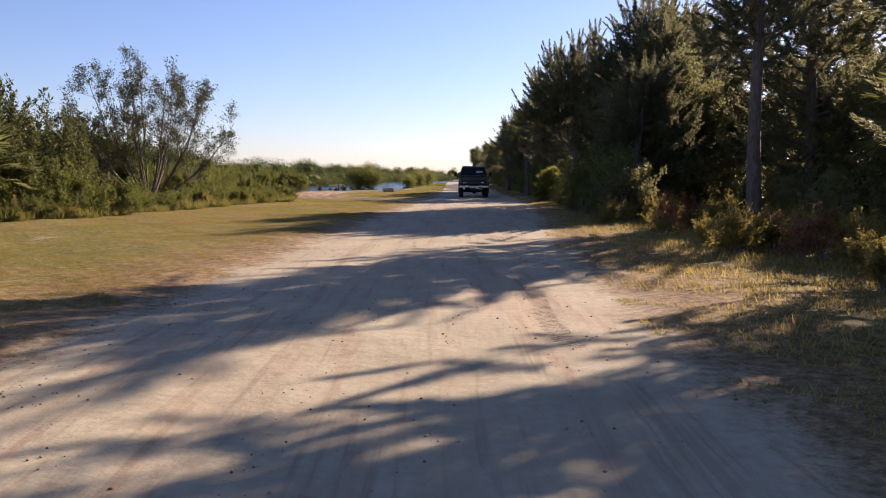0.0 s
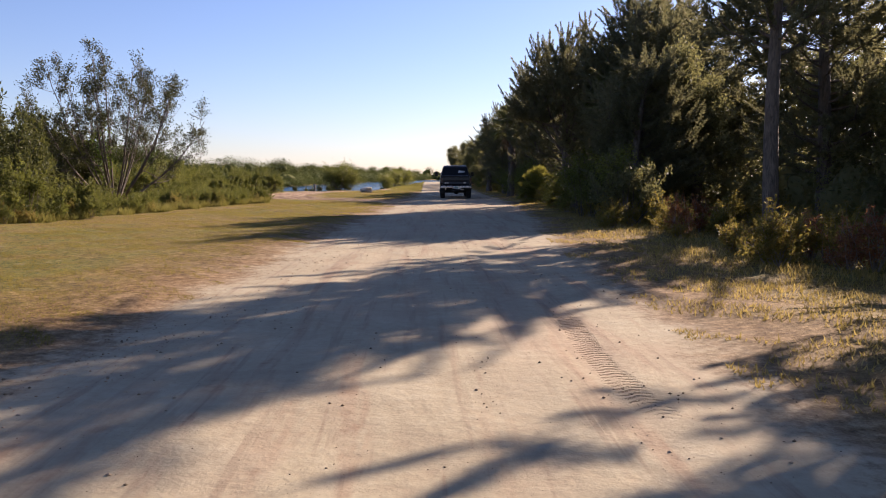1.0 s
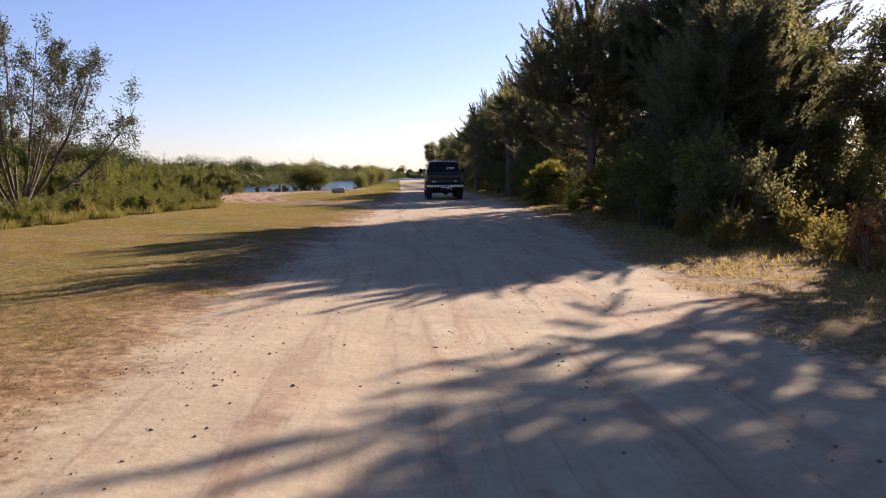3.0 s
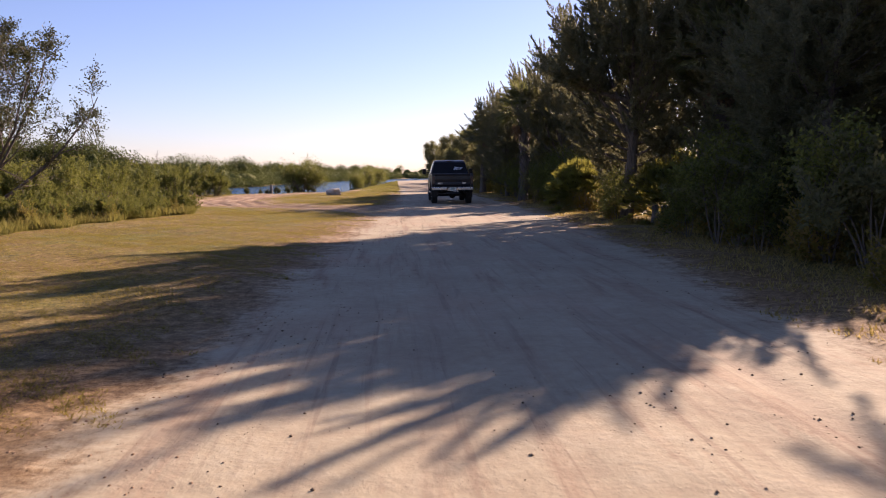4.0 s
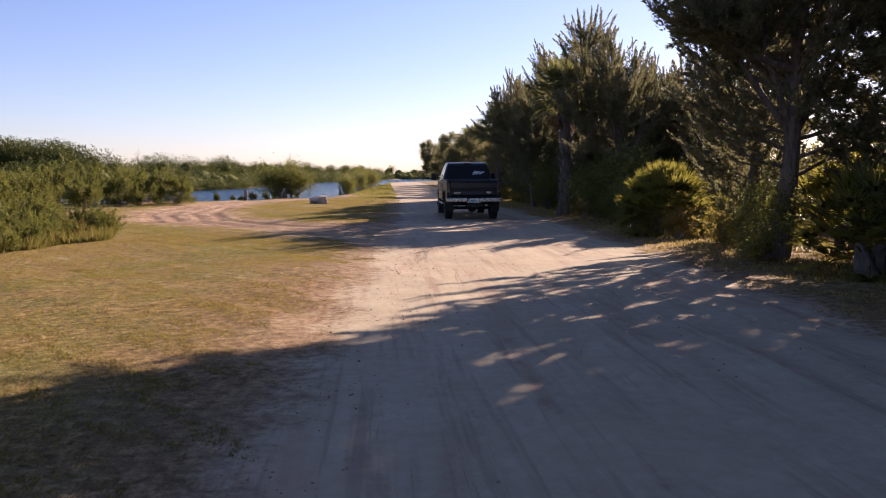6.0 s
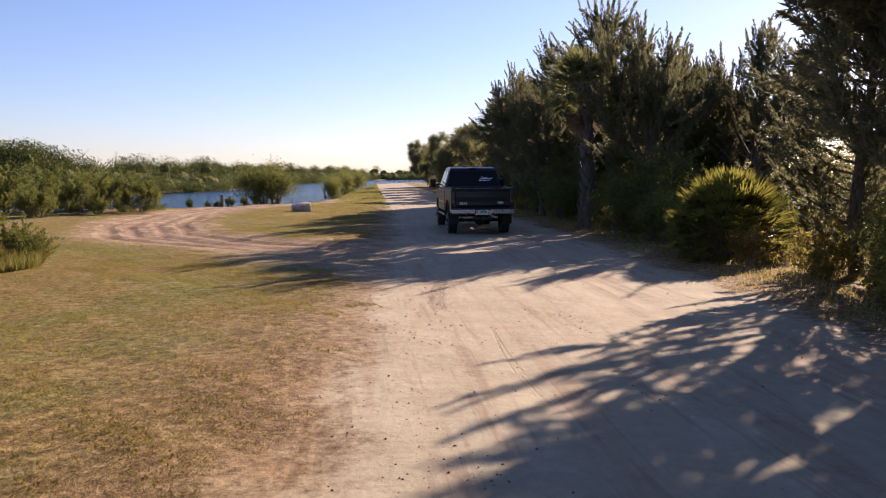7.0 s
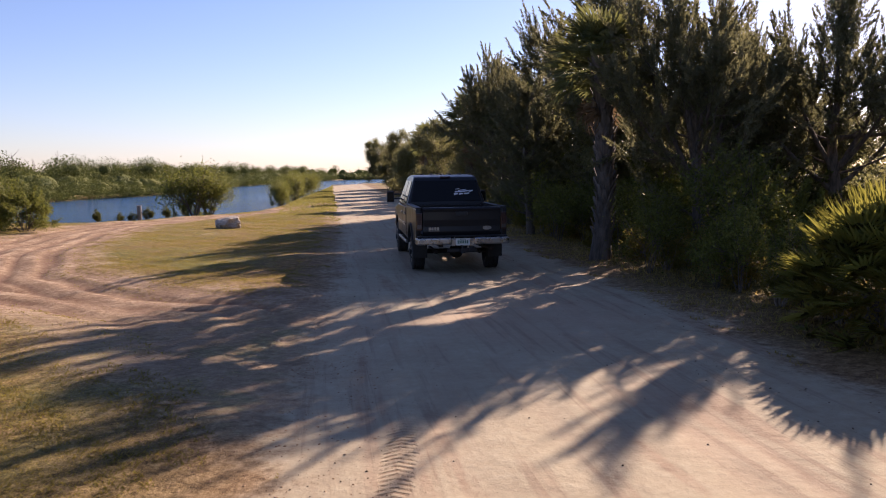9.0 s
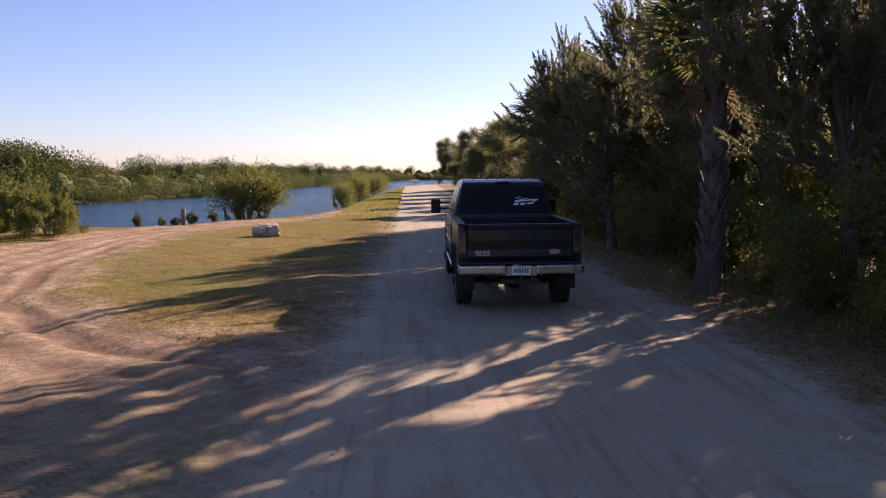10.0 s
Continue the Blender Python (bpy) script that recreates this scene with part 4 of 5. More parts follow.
def vase_tree_meshes(seed, H, R, stems, size, leaf_mat, wood_mat):
    """Many straight stems fanning from one foot, bare below, with leafy sprays along the outer branches."""
    rng = np.random.default_rng(seed)
    wood, crown = Geo(), Geo()
    P, D = [], []
    for j in range(stems):
        az = j * 2.399 + rng.normal() * 0.25
        out = math.sqrt((j + 0.4) / stems)
        h = H * (1.0 - 0.46 * out ** 2.2) * (0.86 + 0.16 * rng.random())
        foot = np.array([math.cos(az), math.sin(az), 0]) * 0.22 * out - np.array([0, 0, 0.1])
        tip = np.array([math.cos(az) * R * out * 0.86, math.sin(az) * R * out * 0.86, h])
        s = np.linspace(0, 1, 9)[:, None]
        line = foot + (tip - foot) * s + np.array([math.cos(az), math.sin(az), -0.5]) * 0.05 * H * out * np.sin(s * math.pi) + rng.normal(size=(9, 3)) * 0.05 * s
        rad = 0.075 * (0.7 + 0.5 * rng.random())
        wood.tube(line, rad * (1 - 0.8 * s[:, 0]), 6)
        way = unit(tip - foot)
        for i in range(11):
            f = 0.30 + 0.68 * (i + rng.random()) / 11
            a = np.array([np.interp(f, s[:, 0], line[:, c]) for c in range(3)])
            d = unit(way * 0.75 + rng.normal(size=3) * 0.48 + np.array([0, 0, 0.12]))
            l = H * (0.09 + 0.14 * rng.random()) * (1.25 - 0.6 * f)
            sub = bent(a, a + d * l, rng, 0.07 * l, 5)
            wood.tube(sub, np.linspace(rad * 0.34 * (1.2 - f) + 0.006, 0.005, 5), 4)
            for _ in range(9):
                g = 0.25 + 0.75 * rng.random()
                b0 = a + (sub[-1] - a) * g
                e = unit(d * 0.7 + rng.normal(size=3) * 0.5 + np.array([0, 0, 0.15]))
                m = l * (0.25 + 0.4 * rng.random())
                twig = bent(b0, b0 + e * m, rng, 0.05 * m, 4)
                wood.tube(twig, np.linspace(0.008, 0.003, 4), 3)
                if rng.random() < 0.10 + 0.9 * max(0.0, f - 0.35) + 0.25 * out:
                    k = int(20 + 30 * rng.random())
                    u = rng.random((k, 1))
                    P.append(b0 + e * m * (0.2 + 0.95 * u) + rng.normal(size=(k, 3)) * 0.11)
                    D.append(unit(e + rng.normal(size=(k, 3)) * 0.9))
    P, D = np.concatenate(P), np.concatenate(D)
    crown.leaves(P, D, size * (0.7 + 0.6 * rng.random(len(P))), size * 0.5, rng=rng)
    return wood.mesh("branchwork", wood_mat, True), crown.mesh("foliage", leaf_mat)


def broadleaf_meshes(seed, H, R, stems, leaves, size, leaf_mat, wood_mat, spread=0.5, depth=4, low=0.15, thick=0.07, clumps=0.35, hollow=0.0, tight=1.5):
    """A branching tree or shrub: stems that fork, with leaves in clumps at the twig ends."""
    rng = np.random.default_rng(seed)
    wood, crown = Geo(), Geo()
    tips = []

    def grow(a, d, l, r, level):
        b = a + d * l
        line = bent(a, b, rng, 0.07 * l, 5)
        wood.tube(line, np.linspace(r, r * 0.62, 5), 7 if level < 2 else 4)
        end = line[-1]
        if level >= depth:
            tips.append((end, d, l))
            return
        for _ in range(rng.integers(2, 4)):
            e = unit(d + rng.normal(size=3) * spread + np.array([0, 0, 0.12]))
            grow(end, e, l * (0.62 + 0.25 * rng.random()), r * 0.62, level + 1)
        if level >= 1 and rng.random() < 0.6:
            mid = line[2]
            grow(mid, unit(d + rng.normal(size=3) * spread * 1.6), l * 0.5, r * 0.4, min(depth, level + 2))

    for i in range(stems):
        az = i * 2.399 + rng.normal() * 0.4
        out = (0.2 + 0.6 * rng.random()) * (R / H) * 1.6
        d = unit(np.array([math.cos(az) * out, math.sin(az) * out, 1.0]))
        base = np.array([math.cos(az), math.sin(az), 0]) * thick * 1.6 * (stems > 1) * (0.5 + rng.random())
        grow(base - np.array([0, 0, 0.05]), d, H * (0.26 + 0.10 * rng.random()), thick * (0.7 + 0.5 * rng.random()), 0)
    E = np.array([t[0] for t in tips])
    Dd = np.array([t[1] for t in tips])
    # bring the crown to its height and spread
    fit = np.array([R / np.percentile(np.hypot(E[:, 0], E[:, 1]), 92)] * 2 + [H * 0.96 / E[:, 2].max()])
    E = E * fit
    wood.v = [v * fit for v in wood.v]
    E0 = E.copy()
    n = len(E)
    keep = rng.random(n) > clumps * 0.4
    if hollow:
        keep &= (np.hypot(E[:, 0], E[:, 1]) / R + E[:, 2] / H * 0.6) > hollow
    per = max(3, leaves // max(1, keep.sum()))
    s = rng.random((n, per, 1))
    Q = E[:, None, :] - Dd[:, None, :] * s * size * 4 + rng.normal(size=(n, per, 3)) * size * tight
    W = unit(Dd[:, None, :] * 0.5 + rng.normal(size=(n, per, 3)))
    Q, W = Q[keep].reshape(-1, 3), W[keep].reshape(-1, 3)
    ok = Q[:, 2] > low * H * 0.6
    Q, W = Q[ok], W[ok]
    crown.leaves(Q, W, size * (0.7 + 0.6 * rng.random(len(Q))), size * 0.55, rng=rng)
    return wood.mesh("branchwork", wood_mat, True), crown.mesh("foliage", leaf_mat), E0[:, 2].max()


def bush_meshes(seed, H, R, n, size, leaf_mat, wood_mat, lumps=14):
    """A dense rounded shrub: leaves in uneven lumps round a few stems."""
    rng = np.random.default_rng(seed)
    wood, crown = Geo(), Geo()
    C = []
    for i in range(lumps):
        az, f = rng.random() * 6.283, rng.random() ** 0.8
        rad = R * math.sqrt(rng.random()) * math.cos(f * 1.15)
        C.append((math.cos(az) * rad, math.sin(az) * rad, H * (0.18 + 0.72 * f)))
    C = np.array(C)
    for c in C:
        wood.tube(bent(np.array([c[0] * 0.15, c[1] * 0.15, -0.05]), c + np.array([0, 0, 0.12 * H]), rng, 0.08 * H), np.linspace(0.022, 0.005, 6), 4)
    n0 = n
    n = int(n0 * 0.68)
    k = rng.integers(0, lumps, n)
    d = unit(rng.normal(size=(n, 3)))
    rr = (0.10 + 0.20 * rng.random(lumps))[k] * (H + R) * 0.62
    Q = C[k] + d * (rr * rng.random(n) ** 0.5)[:, None] * np.array([1, 1, 0.85])
    # leafy shoots that stand out of the mass
    shoots = lumps * 2
    for i in range(shoots):
        c = C[rng.integers(0, lumps)]
        e = unit(c * np.array([0.5, 0.5, 0.25]) / H + rng.normal(size=3) * 0.45 + np.array([0, 0, 0.75]))
        l = (H + R) * (0.16 + 0.22 * rng.random())
        wood.tube(bent(c, c + e * l, rng, 0.04 * l, 4), np.linspace(0.009, 0.003, 4), 3)
        m = (n0 - n) // shoots
        s = rng.random((m, 1)) ** 0.8
        Q = np.concatenate([Q, c + e * l * (0.15 + 0.9 * s) + rng.normal(size=(m, 3)) * size * 0.55 * (1.3 - s)])
        d = np.concatenate([d, unit(e * 0.6 + rng.normal(size=(m, 3)) * 0.6)])
    ok = Q[:, 2] > 0.02
    Q, d = Q[ok], d[ok]
    crown.leaves(Q, unit(d + rng.normal(size=d.shape) * 0.7 + np.array([0, 0, 0.35])), size * (0.6 + 0.8 * rng.random(len(Q))), size * 0.45, rng=rng)
    return wood.mesh("branchwork", wood_mat, True), crown.mesh("foliage", leaf_mat)


def frond_mesh(name, material, seed, petiole, fan, blades, droop, stiff=1.0):
    """A palm fan: a curved stalk and pleated blades round its end."""
    rng = np.random.default_rng(seed)
    g = Geo()
    s = np.linspace(0, 1, 6)
    stalk = np.stack([np.zeros(6), petiole * s, -0.12 * petiole * s ** 2], -1)
    g.tube(stalk, np.linspace(0.022, 0.010, 6), 4)
    hub = stalk[-1]
    V, F3, F4 = [hub], [], []
    for i in range(blades):
        f = i / (blades - 1) * 2 - 1
        a = f * 1.95 + rng.normal() * 0.03
        L = fan * (1.0 - 0.28 * abs(f) ** 1.5) * (0.9 + 0.2 * rng.random())
        d = np.array([math.sin(a), math.cos(a), 0.30 * abs(f) + 0.05 * rng.normal()])
        side = np.array([math.cos(a), -math.sin(a), 0])
        w = fan * 0.044 * stiff
        rows = []
        for q, ww in ((0.35, 1.0), (0.68, 0.75), (1.0, 0.04)):
            c = hub + d * L * q + np.array([0, 0, -droop * L * max(0, q - 0.3) ** 2 * (0.7 + 0.6 * rng.random())])
            rows += [c - side * w * ww + np.array([0, 0, 0.35 * w * ww]), c - np.array([0, 0, 0.3 * w * ww]), c + side * w * ww + np.array([0, 0, 0.35 * w * ww])]
        k = len(V)
        V += rows
        F3 += [(0, k, k + 1), (0, k + 1, k + 2)]
        F4 += [(k + r * 3 + c, k + r * 3 + c + 1, k + r * 3 + c + 4, k + r * 3 + c + 3) for r in range(2) for c in range(2)]
    g.add(np.array(V), F4, F3)
    n = len(V)
    start = g.n - n
    g.t.append(np.array([(start, start - 4 + i, start - 4 + (i + 1) % 4) for i in range(4)]))
    return g.mesh(name, material)


def aim(az, el, roll=0.0):
    """Turns a frond that grows along +y to an azimuth and elevation in degrees."""
    return pose(0, 0, 0, 0, 0, az) @ pose(0, 0, 0, el, 0, 0) @ pose(0, 0, 0, 0, roll, 0)


FROND_PALM = [frond_mesh("frond", PALMLEAF, 11 + i, 0.95, 0.95, 26, 0.55) for i in range(3)]
FROND_SAW = [frond_mesh("frond", PALMETTO, 21 + i, 0.62, 0.62, 22, 0.10) for i in range(3)]
FROND_DEAD = [frond_mesh("dead_frond", DEADFROND, 31 + i, 0.85, 0.8, 18, 1.1) for i in range(2)]


def palm_trunk_mesh(seed, H):
    rng = np.random.default_rng(seed)
    g = Geo()
    hs = np.linspace(-0.1, H, 16)
    axis = np.stack([0.12 * np.sin(hs * 0.7 + seed), 0.10 * np.cos(hs * 0.6 + seed) - 0.1, hs], -1)
    g.tube(axis, 0.20 + 0.03 * np.cos(hs * 2.1) + 0.05 * np.exp(-hs * 2), 12)
    n = int(H * 26)
    for i in range(n):
        h = 0.5 + (H - 0.5) * i / n
        az = i * 2.399
        c = np.array([np.interp(h, hs, axis[:, 0]), np.interp(h, hs, axis[:, 1]), h])
        o = np.array([math.cos(az), math.sin(az), 0])
        t = np.array([-o[1], o[0], 0])
        a = c + o * 0.17
        b = c + o * (0.25 + 0.06 * rng.random()) + np.array([0, 0, 0.22 + 0.1 * rng.random()])
        V = [a - t * 0.07, a + t * 0.07, b + t * 0.045, b - t * 0.045, a - t * 0.07 - np.array([0, 0, 0.05]), a + t * 0.07 - np.array([0, 0, 0.05]), b + t * 0.045 + o * 0.02, b - t * 0.045 + o * 0.02]
        g.add(V, [(4, 5, 6, 7), (0, 3, 2, 1), (0, 4, 7, 3), (1, 2, 6, 5), (3, 7, 6, 2)])
    return g.mesh("trunk", PALMBARK), axis[-1]


def build_palm(x, y, H, seed, fronds=30, size=1.0, dead=8):
    rng = np.random.default_rng(seed)
    palm = thing("cabbage_palm", "cabbage palm with rough stubbed trunk and dark fan fronds", "palm", ground_pose(x, y, rng.random() * 360), "palms beside the road")
    me, top = palm_trunk_mesh(seed, H)
    child("trunk", me, palm)
    for i in range(fronds):
        f = i / fronds
        el = 78 - 100 * f + rng.normal() * 7
        m = Matrix.Translation(Vector(top) + Vector((0, 0, -0.35 * f))) @ aim(i * 137.5 + rng.normal() * 9, el, rng.normal() * 14) @ Matrix.Diagonal((size, size, size, 1))
        child("frond", FROND_PALM[i % 3], palm, m)
    for i in range(dead):
        m = Matrix.Translation(Vector(top) + Vector((0, 0, -0.45))) @ aim(i * 137.5 + 40, -62 - 22 * rng.random(), rng.normal() * 20) @ Matrix.Diagonal((size, size, size, 1))
        child("dead_frond", FROND_DEAD[i % 2], palm, m, "brown hanging dead frond")
    return palm


def build_palmetto(x, y, seed, fronds=60, size=1.0, mound=0.55):
    rng = np.random.default_rng(seed)
    bush = thing("saw_palmetto", "round saw palmetto with yellow-green fan fronds lit from behind", "palmetto", ground_pose(x, y, rng.random() * 360), "palmettos")
    for i in range(fronds):
        f = (i + 0.5) / fronds
        az = i * 137.5
        el = 86 - 98 * f + rng.normal() * 9
        r = mound * (0.15 + 0.85 * math.sqrt(f))
        root = Vector((-math.sin(radians(az)) * r, math.cos(radians(az)) * r, 0.12 + 1.1 * size * (1 - f) ** 0.6))
        child("frond", FROND_SAW[i % 3], bush, Matrix.Translation(root) @ aim(az, el, rng.normal() * 16) @ Matrix.Diagonal((size, size, size, 1)))
    bm = bmesh.new()
    for i in range(4):
        a = i * 1.7
        c = bmesh.ops.create_cone(bm, cap_ends=True, segments=9, radius1=0.11, radius2=0.08, depth=0.8 * size, matrix=Matrix.Translation((math.cos(a) * mound * 0.35, math.sin(a) * mound * 0.35, 0.3 * size)) @ pose(0, 0, 0, 25 * math.cos(a), 25 * math.sin(a), 0))
    part("stem", bm, PALMBARK, bush)
    return bush


def plant(name, label, category, meshes, x, y, turn, size, group="", wide=None):
    ob = thing(name, label, category, ground_pose(x, y, turn, size, 0.03, wide), group)
    tagged(child(meshes[0].name, meshes[0], ob), kind="stuff" if meshes[0].name.startswith("branchwork") else "")
    tagged(child(meshes[1].name, meshes[1], ob), kind="stuff")
    return ob


CEDARS = [plume_cedar_meshes(41, 8.6, 2.4, 58, 130, 0.098), plume_cedar_meshes(42, 7.6, 2.1, 54, 130, 0.094, 0.08), plume_cedar_meshes(43, 9.6, 3.0, 72, 130, 0.10, 0.16, (), 0.6, 0.21),
          plume_cedar_meshes(44, 8.2, 3.0, 28, 130, 0.092, 0.19, ((-1.3, -0.4, 7.0), (0.2, 0.2, 7.6), (1.0, 0.2, 8.2), (-1.7, 0.0, 5.6), (-0.6, 0.8, 7.2), (1.9, 0.0, 7.3), (2.7, -0.3, 5.9), (-0.4, -1.5, 6.5), (0.8, -1.6, 6.8), (-1.5, 1.4, 6.0), (0.6, 1.8, 7.0), (-1.9, -0.8, 4.2)), 0.9, 0.20),
          plume_cedar_meshes(45, 7.0, 3.2, 14, 130, 0.088, 0.10, ((-1.7, 0.2, 6.6), (-0.9, -0.7, 6.0), (-0.3, 0.5, 7.0), (0.5, -0.4, 6.2), (1.3, 0.3, 5.7), (2.1, -0.3, 4.7), (-2.4, -0.6, 4.5), (0.2, 1.6, 6.0), (-0.4, -1.8, 4.8)), 1.0, 0.21),
          plume_cedar_meshes(46, 7.2, 3.2, 14, 130, 0.088, 0.10, ((-1.4, 0.1, 5.6), (-0.3, -0.4, 6.7), (0.6, 0.5, 6.9), (1.5, -0.2, 5.8), (2.5, 0.1, 4.6), (3.2, -0.4, 3.6), (-2.2, 0.5, 4.6), (0.6, -1.7, 5.0)), 0.9, 0.21),
          conifer_meshes(47, 9.3, 2.3, 0.45, 800, 18, 0.11, 0.6), plume_cedar_meshes(48, 10.6, 3.2, 46, 130, 0.10, 0.42, (), 0.6, 0.23)]
OAKS = [broadleaf_meshes(51, 7.2, 3.0, 3, 44000, 0.115, OAK, BARK, 0.55, 4, 0.2, 0.09, 0.35, 0.0, 1.9)[:2], broadleaf_meshes(52, 6.2, 2.6, 3, 36000, 0.115, OAK, BARK, 0.6, 4, 0.2, 0.08, 0.35, 0.0, 1.9)[:2]]
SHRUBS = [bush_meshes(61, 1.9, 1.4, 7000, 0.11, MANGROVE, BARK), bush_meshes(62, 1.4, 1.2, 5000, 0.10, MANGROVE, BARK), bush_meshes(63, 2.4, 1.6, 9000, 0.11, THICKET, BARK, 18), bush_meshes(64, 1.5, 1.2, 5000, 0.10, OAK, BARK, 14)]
WEEDS = [bush_meshes(71, 0.75, 0.6, 1500, 0.09, WEED, PALEBARK, 12), bush_meshes(72, 1.1, 0.7, 2000, 0.10, WEED, PALEBARK, 14), bush_meshes(73, 1.2, 0.6, 1700, 0.08, REDWEED, PALEBARK, 14)]

CEDAR_TEXT = ("cedar_tree", "dark ragged red cedar with plume-like foliage beside the road", "tree")
# First row after mesh 7: unseen trees, added to shade the near road.
for k, x, y, turn, size, wide in ((7, 8.5, 21.8, 20, 1.0, 0.86), (6, 14.5, 17.5, 250, 1.0, 0.8), (0, 9.5, 12.9, 60, 0.95, 1.2), (1, 11.4, 13.9, 160, 1.1, 1.1), (1, 9.9, 9.7, 310, 1.05, 1.05), (1, 10.8, 5.3, 200, 1.0, 1.0),
                                  (3, 6.4, 39.6, 0, 1.0, 1.0), (1, 7.5, 43.0, 20, 0.72, 0.80), (1, 8.2, 38.0, 10, 0.92, 1.05), (0, 10.6, 38.6, 100, 1.06, 1.0), (2, 12.2, 41.6, 140, 1.05, 1.0), (0, 9.4, 34.3, 300, 0.86, 1.1), (2, 11.7, 36.2, 0, 0.84, 1.05),
                                  (1, 7.8, 30.8, 160, 0.64, 1.0), (1, 7.2, 29.6, 75, 0.70, 0.95), (2, 11.6, 25.6, 220, 1.02, 1.05), (0, 8.9, 36.3, 90, 1.02, 0.98),
                                  (4, 7.6, 54.2, 0, 0.90, 0.82), (5, 11.4, 54.6, 0, 0.90, 0.9), (4, 10.2, 57.0, 40, 0.84, 0.65), (5, 10.8, 58.2, 10, 0.78, 0.9), (0, 8.4, 61.7, 80, 0.98, 0.9), (1, 6.2, 64.0, 130, 0.68, 0.8), (4, 12.9, 58.5, 300, 0.62, 0.9),
                                  (0, 8.2, 69.0, 210, 0.92, 0.9), (3, 6.9, 71.0, 120, 0.86, 0.8), (0, 17.4, 48.7, 120, 0.7, 0.9)):
    plant(*CEDAR_TEXT, CEDARS[k], x, y, turn, size, "cedars beside the road", wide)
for k, x, y, turn, size in ((1, 11.6, 20.0, 40, 0.8), (1, 12.2, 22.6, 10, 0.85), (0, 7.6, 28.6, 120, 0.9), (1, 12.2, 30.5, 210, 1.1), (0, 13.0, 24.5, 280, 1.0), (1, 12.8, 36.5, 90, 0.9), (0, 15.0, 46.0, 200, 0.7), (0, 8.4, 53.6, 20, 0.92), (1, 9.6, 56.0, 45, 1.0), (0, 7.6, 64.5, 300, 1.08), (1, 8.4, 59.5, 130, 1.05),
                            (0, 7.8, 70.0, 70, 0.9), (1, 6.6, 77.0, 10, 0.95), (0, 7.6, 85.0, 190, 0.9), (1, 6.7, 93.0, 280, 0.9), (0, 7.0, 102.0, 60, 0.9), (1, 6.2, 111.0, 120, 0.95), (0, 6.4, 119.0, 20, 0.9), (1, 8.6, 126.0, 160, 0.95),
                            (0, 11.5, 64.0, 100, 1.0), (0, 12.0, 78.0, 240, 1.0), (1, 11.5, 95.0, 330, 1.0)):
    plant("oak_tree", "dark broadleaf tree with dense small leaves beside the road", "tree", OAKS[k], x * U, y * U, turn, size, "broadleaf trees beside the road")
rf = random.Random(19)
for i in range(22):
    y = 60 + 3.1 * i + rf.uniform(-1.2, 1.2)
    x = float(np.interp(y * U, RY, RR)) / U + rf.uniform(1.6, 4.2)
    plant("oak_tree", "low ragged broadleaf tree at the far roadside", "tree", OAKS[i % 2], x * U, y * U, rf.uniform(0, 360), rf.uniform(0.38, 0.72), "low trees at the far roadside", rf.uniform(0.6, 0.85))
build_palm(8.05, 36.3, 4.9, 81, 30, 0.9)
build_palm(5.75, 55.5, 4.8, 82, 38, 0.78, 3)
build_palm(6.0, 74.3, 4.5, 83, 32, 0.95, 14)
build_palm(7.4, 69.9, 4.6, 84, 30, 0.9, 14)
build_palm(7.6, 101.0, 4.6, 85, 26, 1.0)
build_palm(12.2, 19.8, 2.9, 86, 28, 1.1)
build_palm(-17.0, 29.3, 1.7, 87, 28, 1.2, 5)
build_palm(-17.7, 35.1, 1.6, 88, 26, 1.2, 5)
build_palmetto(6.5, 46.3, 91, 120, 0.86, 0.55)
build_palmetto(6.55, 37.0, 92, 46, 0.8, 0.45)
build_palmetto(8.5, 40.9, 93, 44, 1.0, 0.5)

rs = random.Random(5)
for i in range(60):
    y = 8 + i * 1.9 + rs.uniform(-0.6, 0.6)
    x = float(np.interp(y * U, RY, RR)) / U + 1.9 + rs.uniform(0, 1.6)
    if 36.5 < y < 42.5 and x < 7 or 33.0 < y < 36.8:
        continue
    if 45.0 < y < 50.5 or 29.5 < y < 36.5:
        x += 1.3
    if y > 22:
        plant("shrub", "dark green shrub at the foot of the trees", "shrub", SHRUBS[(3, 2, 3, 3)[i % 4] if y < 38 else (1, 2, 1, 0)[i % 4]], x * U, y * U, rs.uniform(0, 360), rs.uniform(0.65, 1.1), "roadside shrubs")
for i in range(70):
    y = 7 + i * 1.0 + rs.uniform(-0.5, 0.5)
    x = float(np.interp(y * U, RY, RR)) / U + 1.2 + rs.uniform(0, 1.5) + (2.2 if y < 17.5 else 1.0 if y < 21 else 0)
    k = 2 if y < 20 and rs.random() < 0.18 else rs.choice((0, 1))
    text = "rusty red dry weeds beside the road" if k == 2 else "yellow-brown dry weeds beside the road"
    plant("weed", text, "weed", WEEDS[k], x * U, y * U, rs.uniform(0, 360), rs.uniform(0.55, 1.0) * (0.65 if y < 21 else 1.0), "roadside weeds")

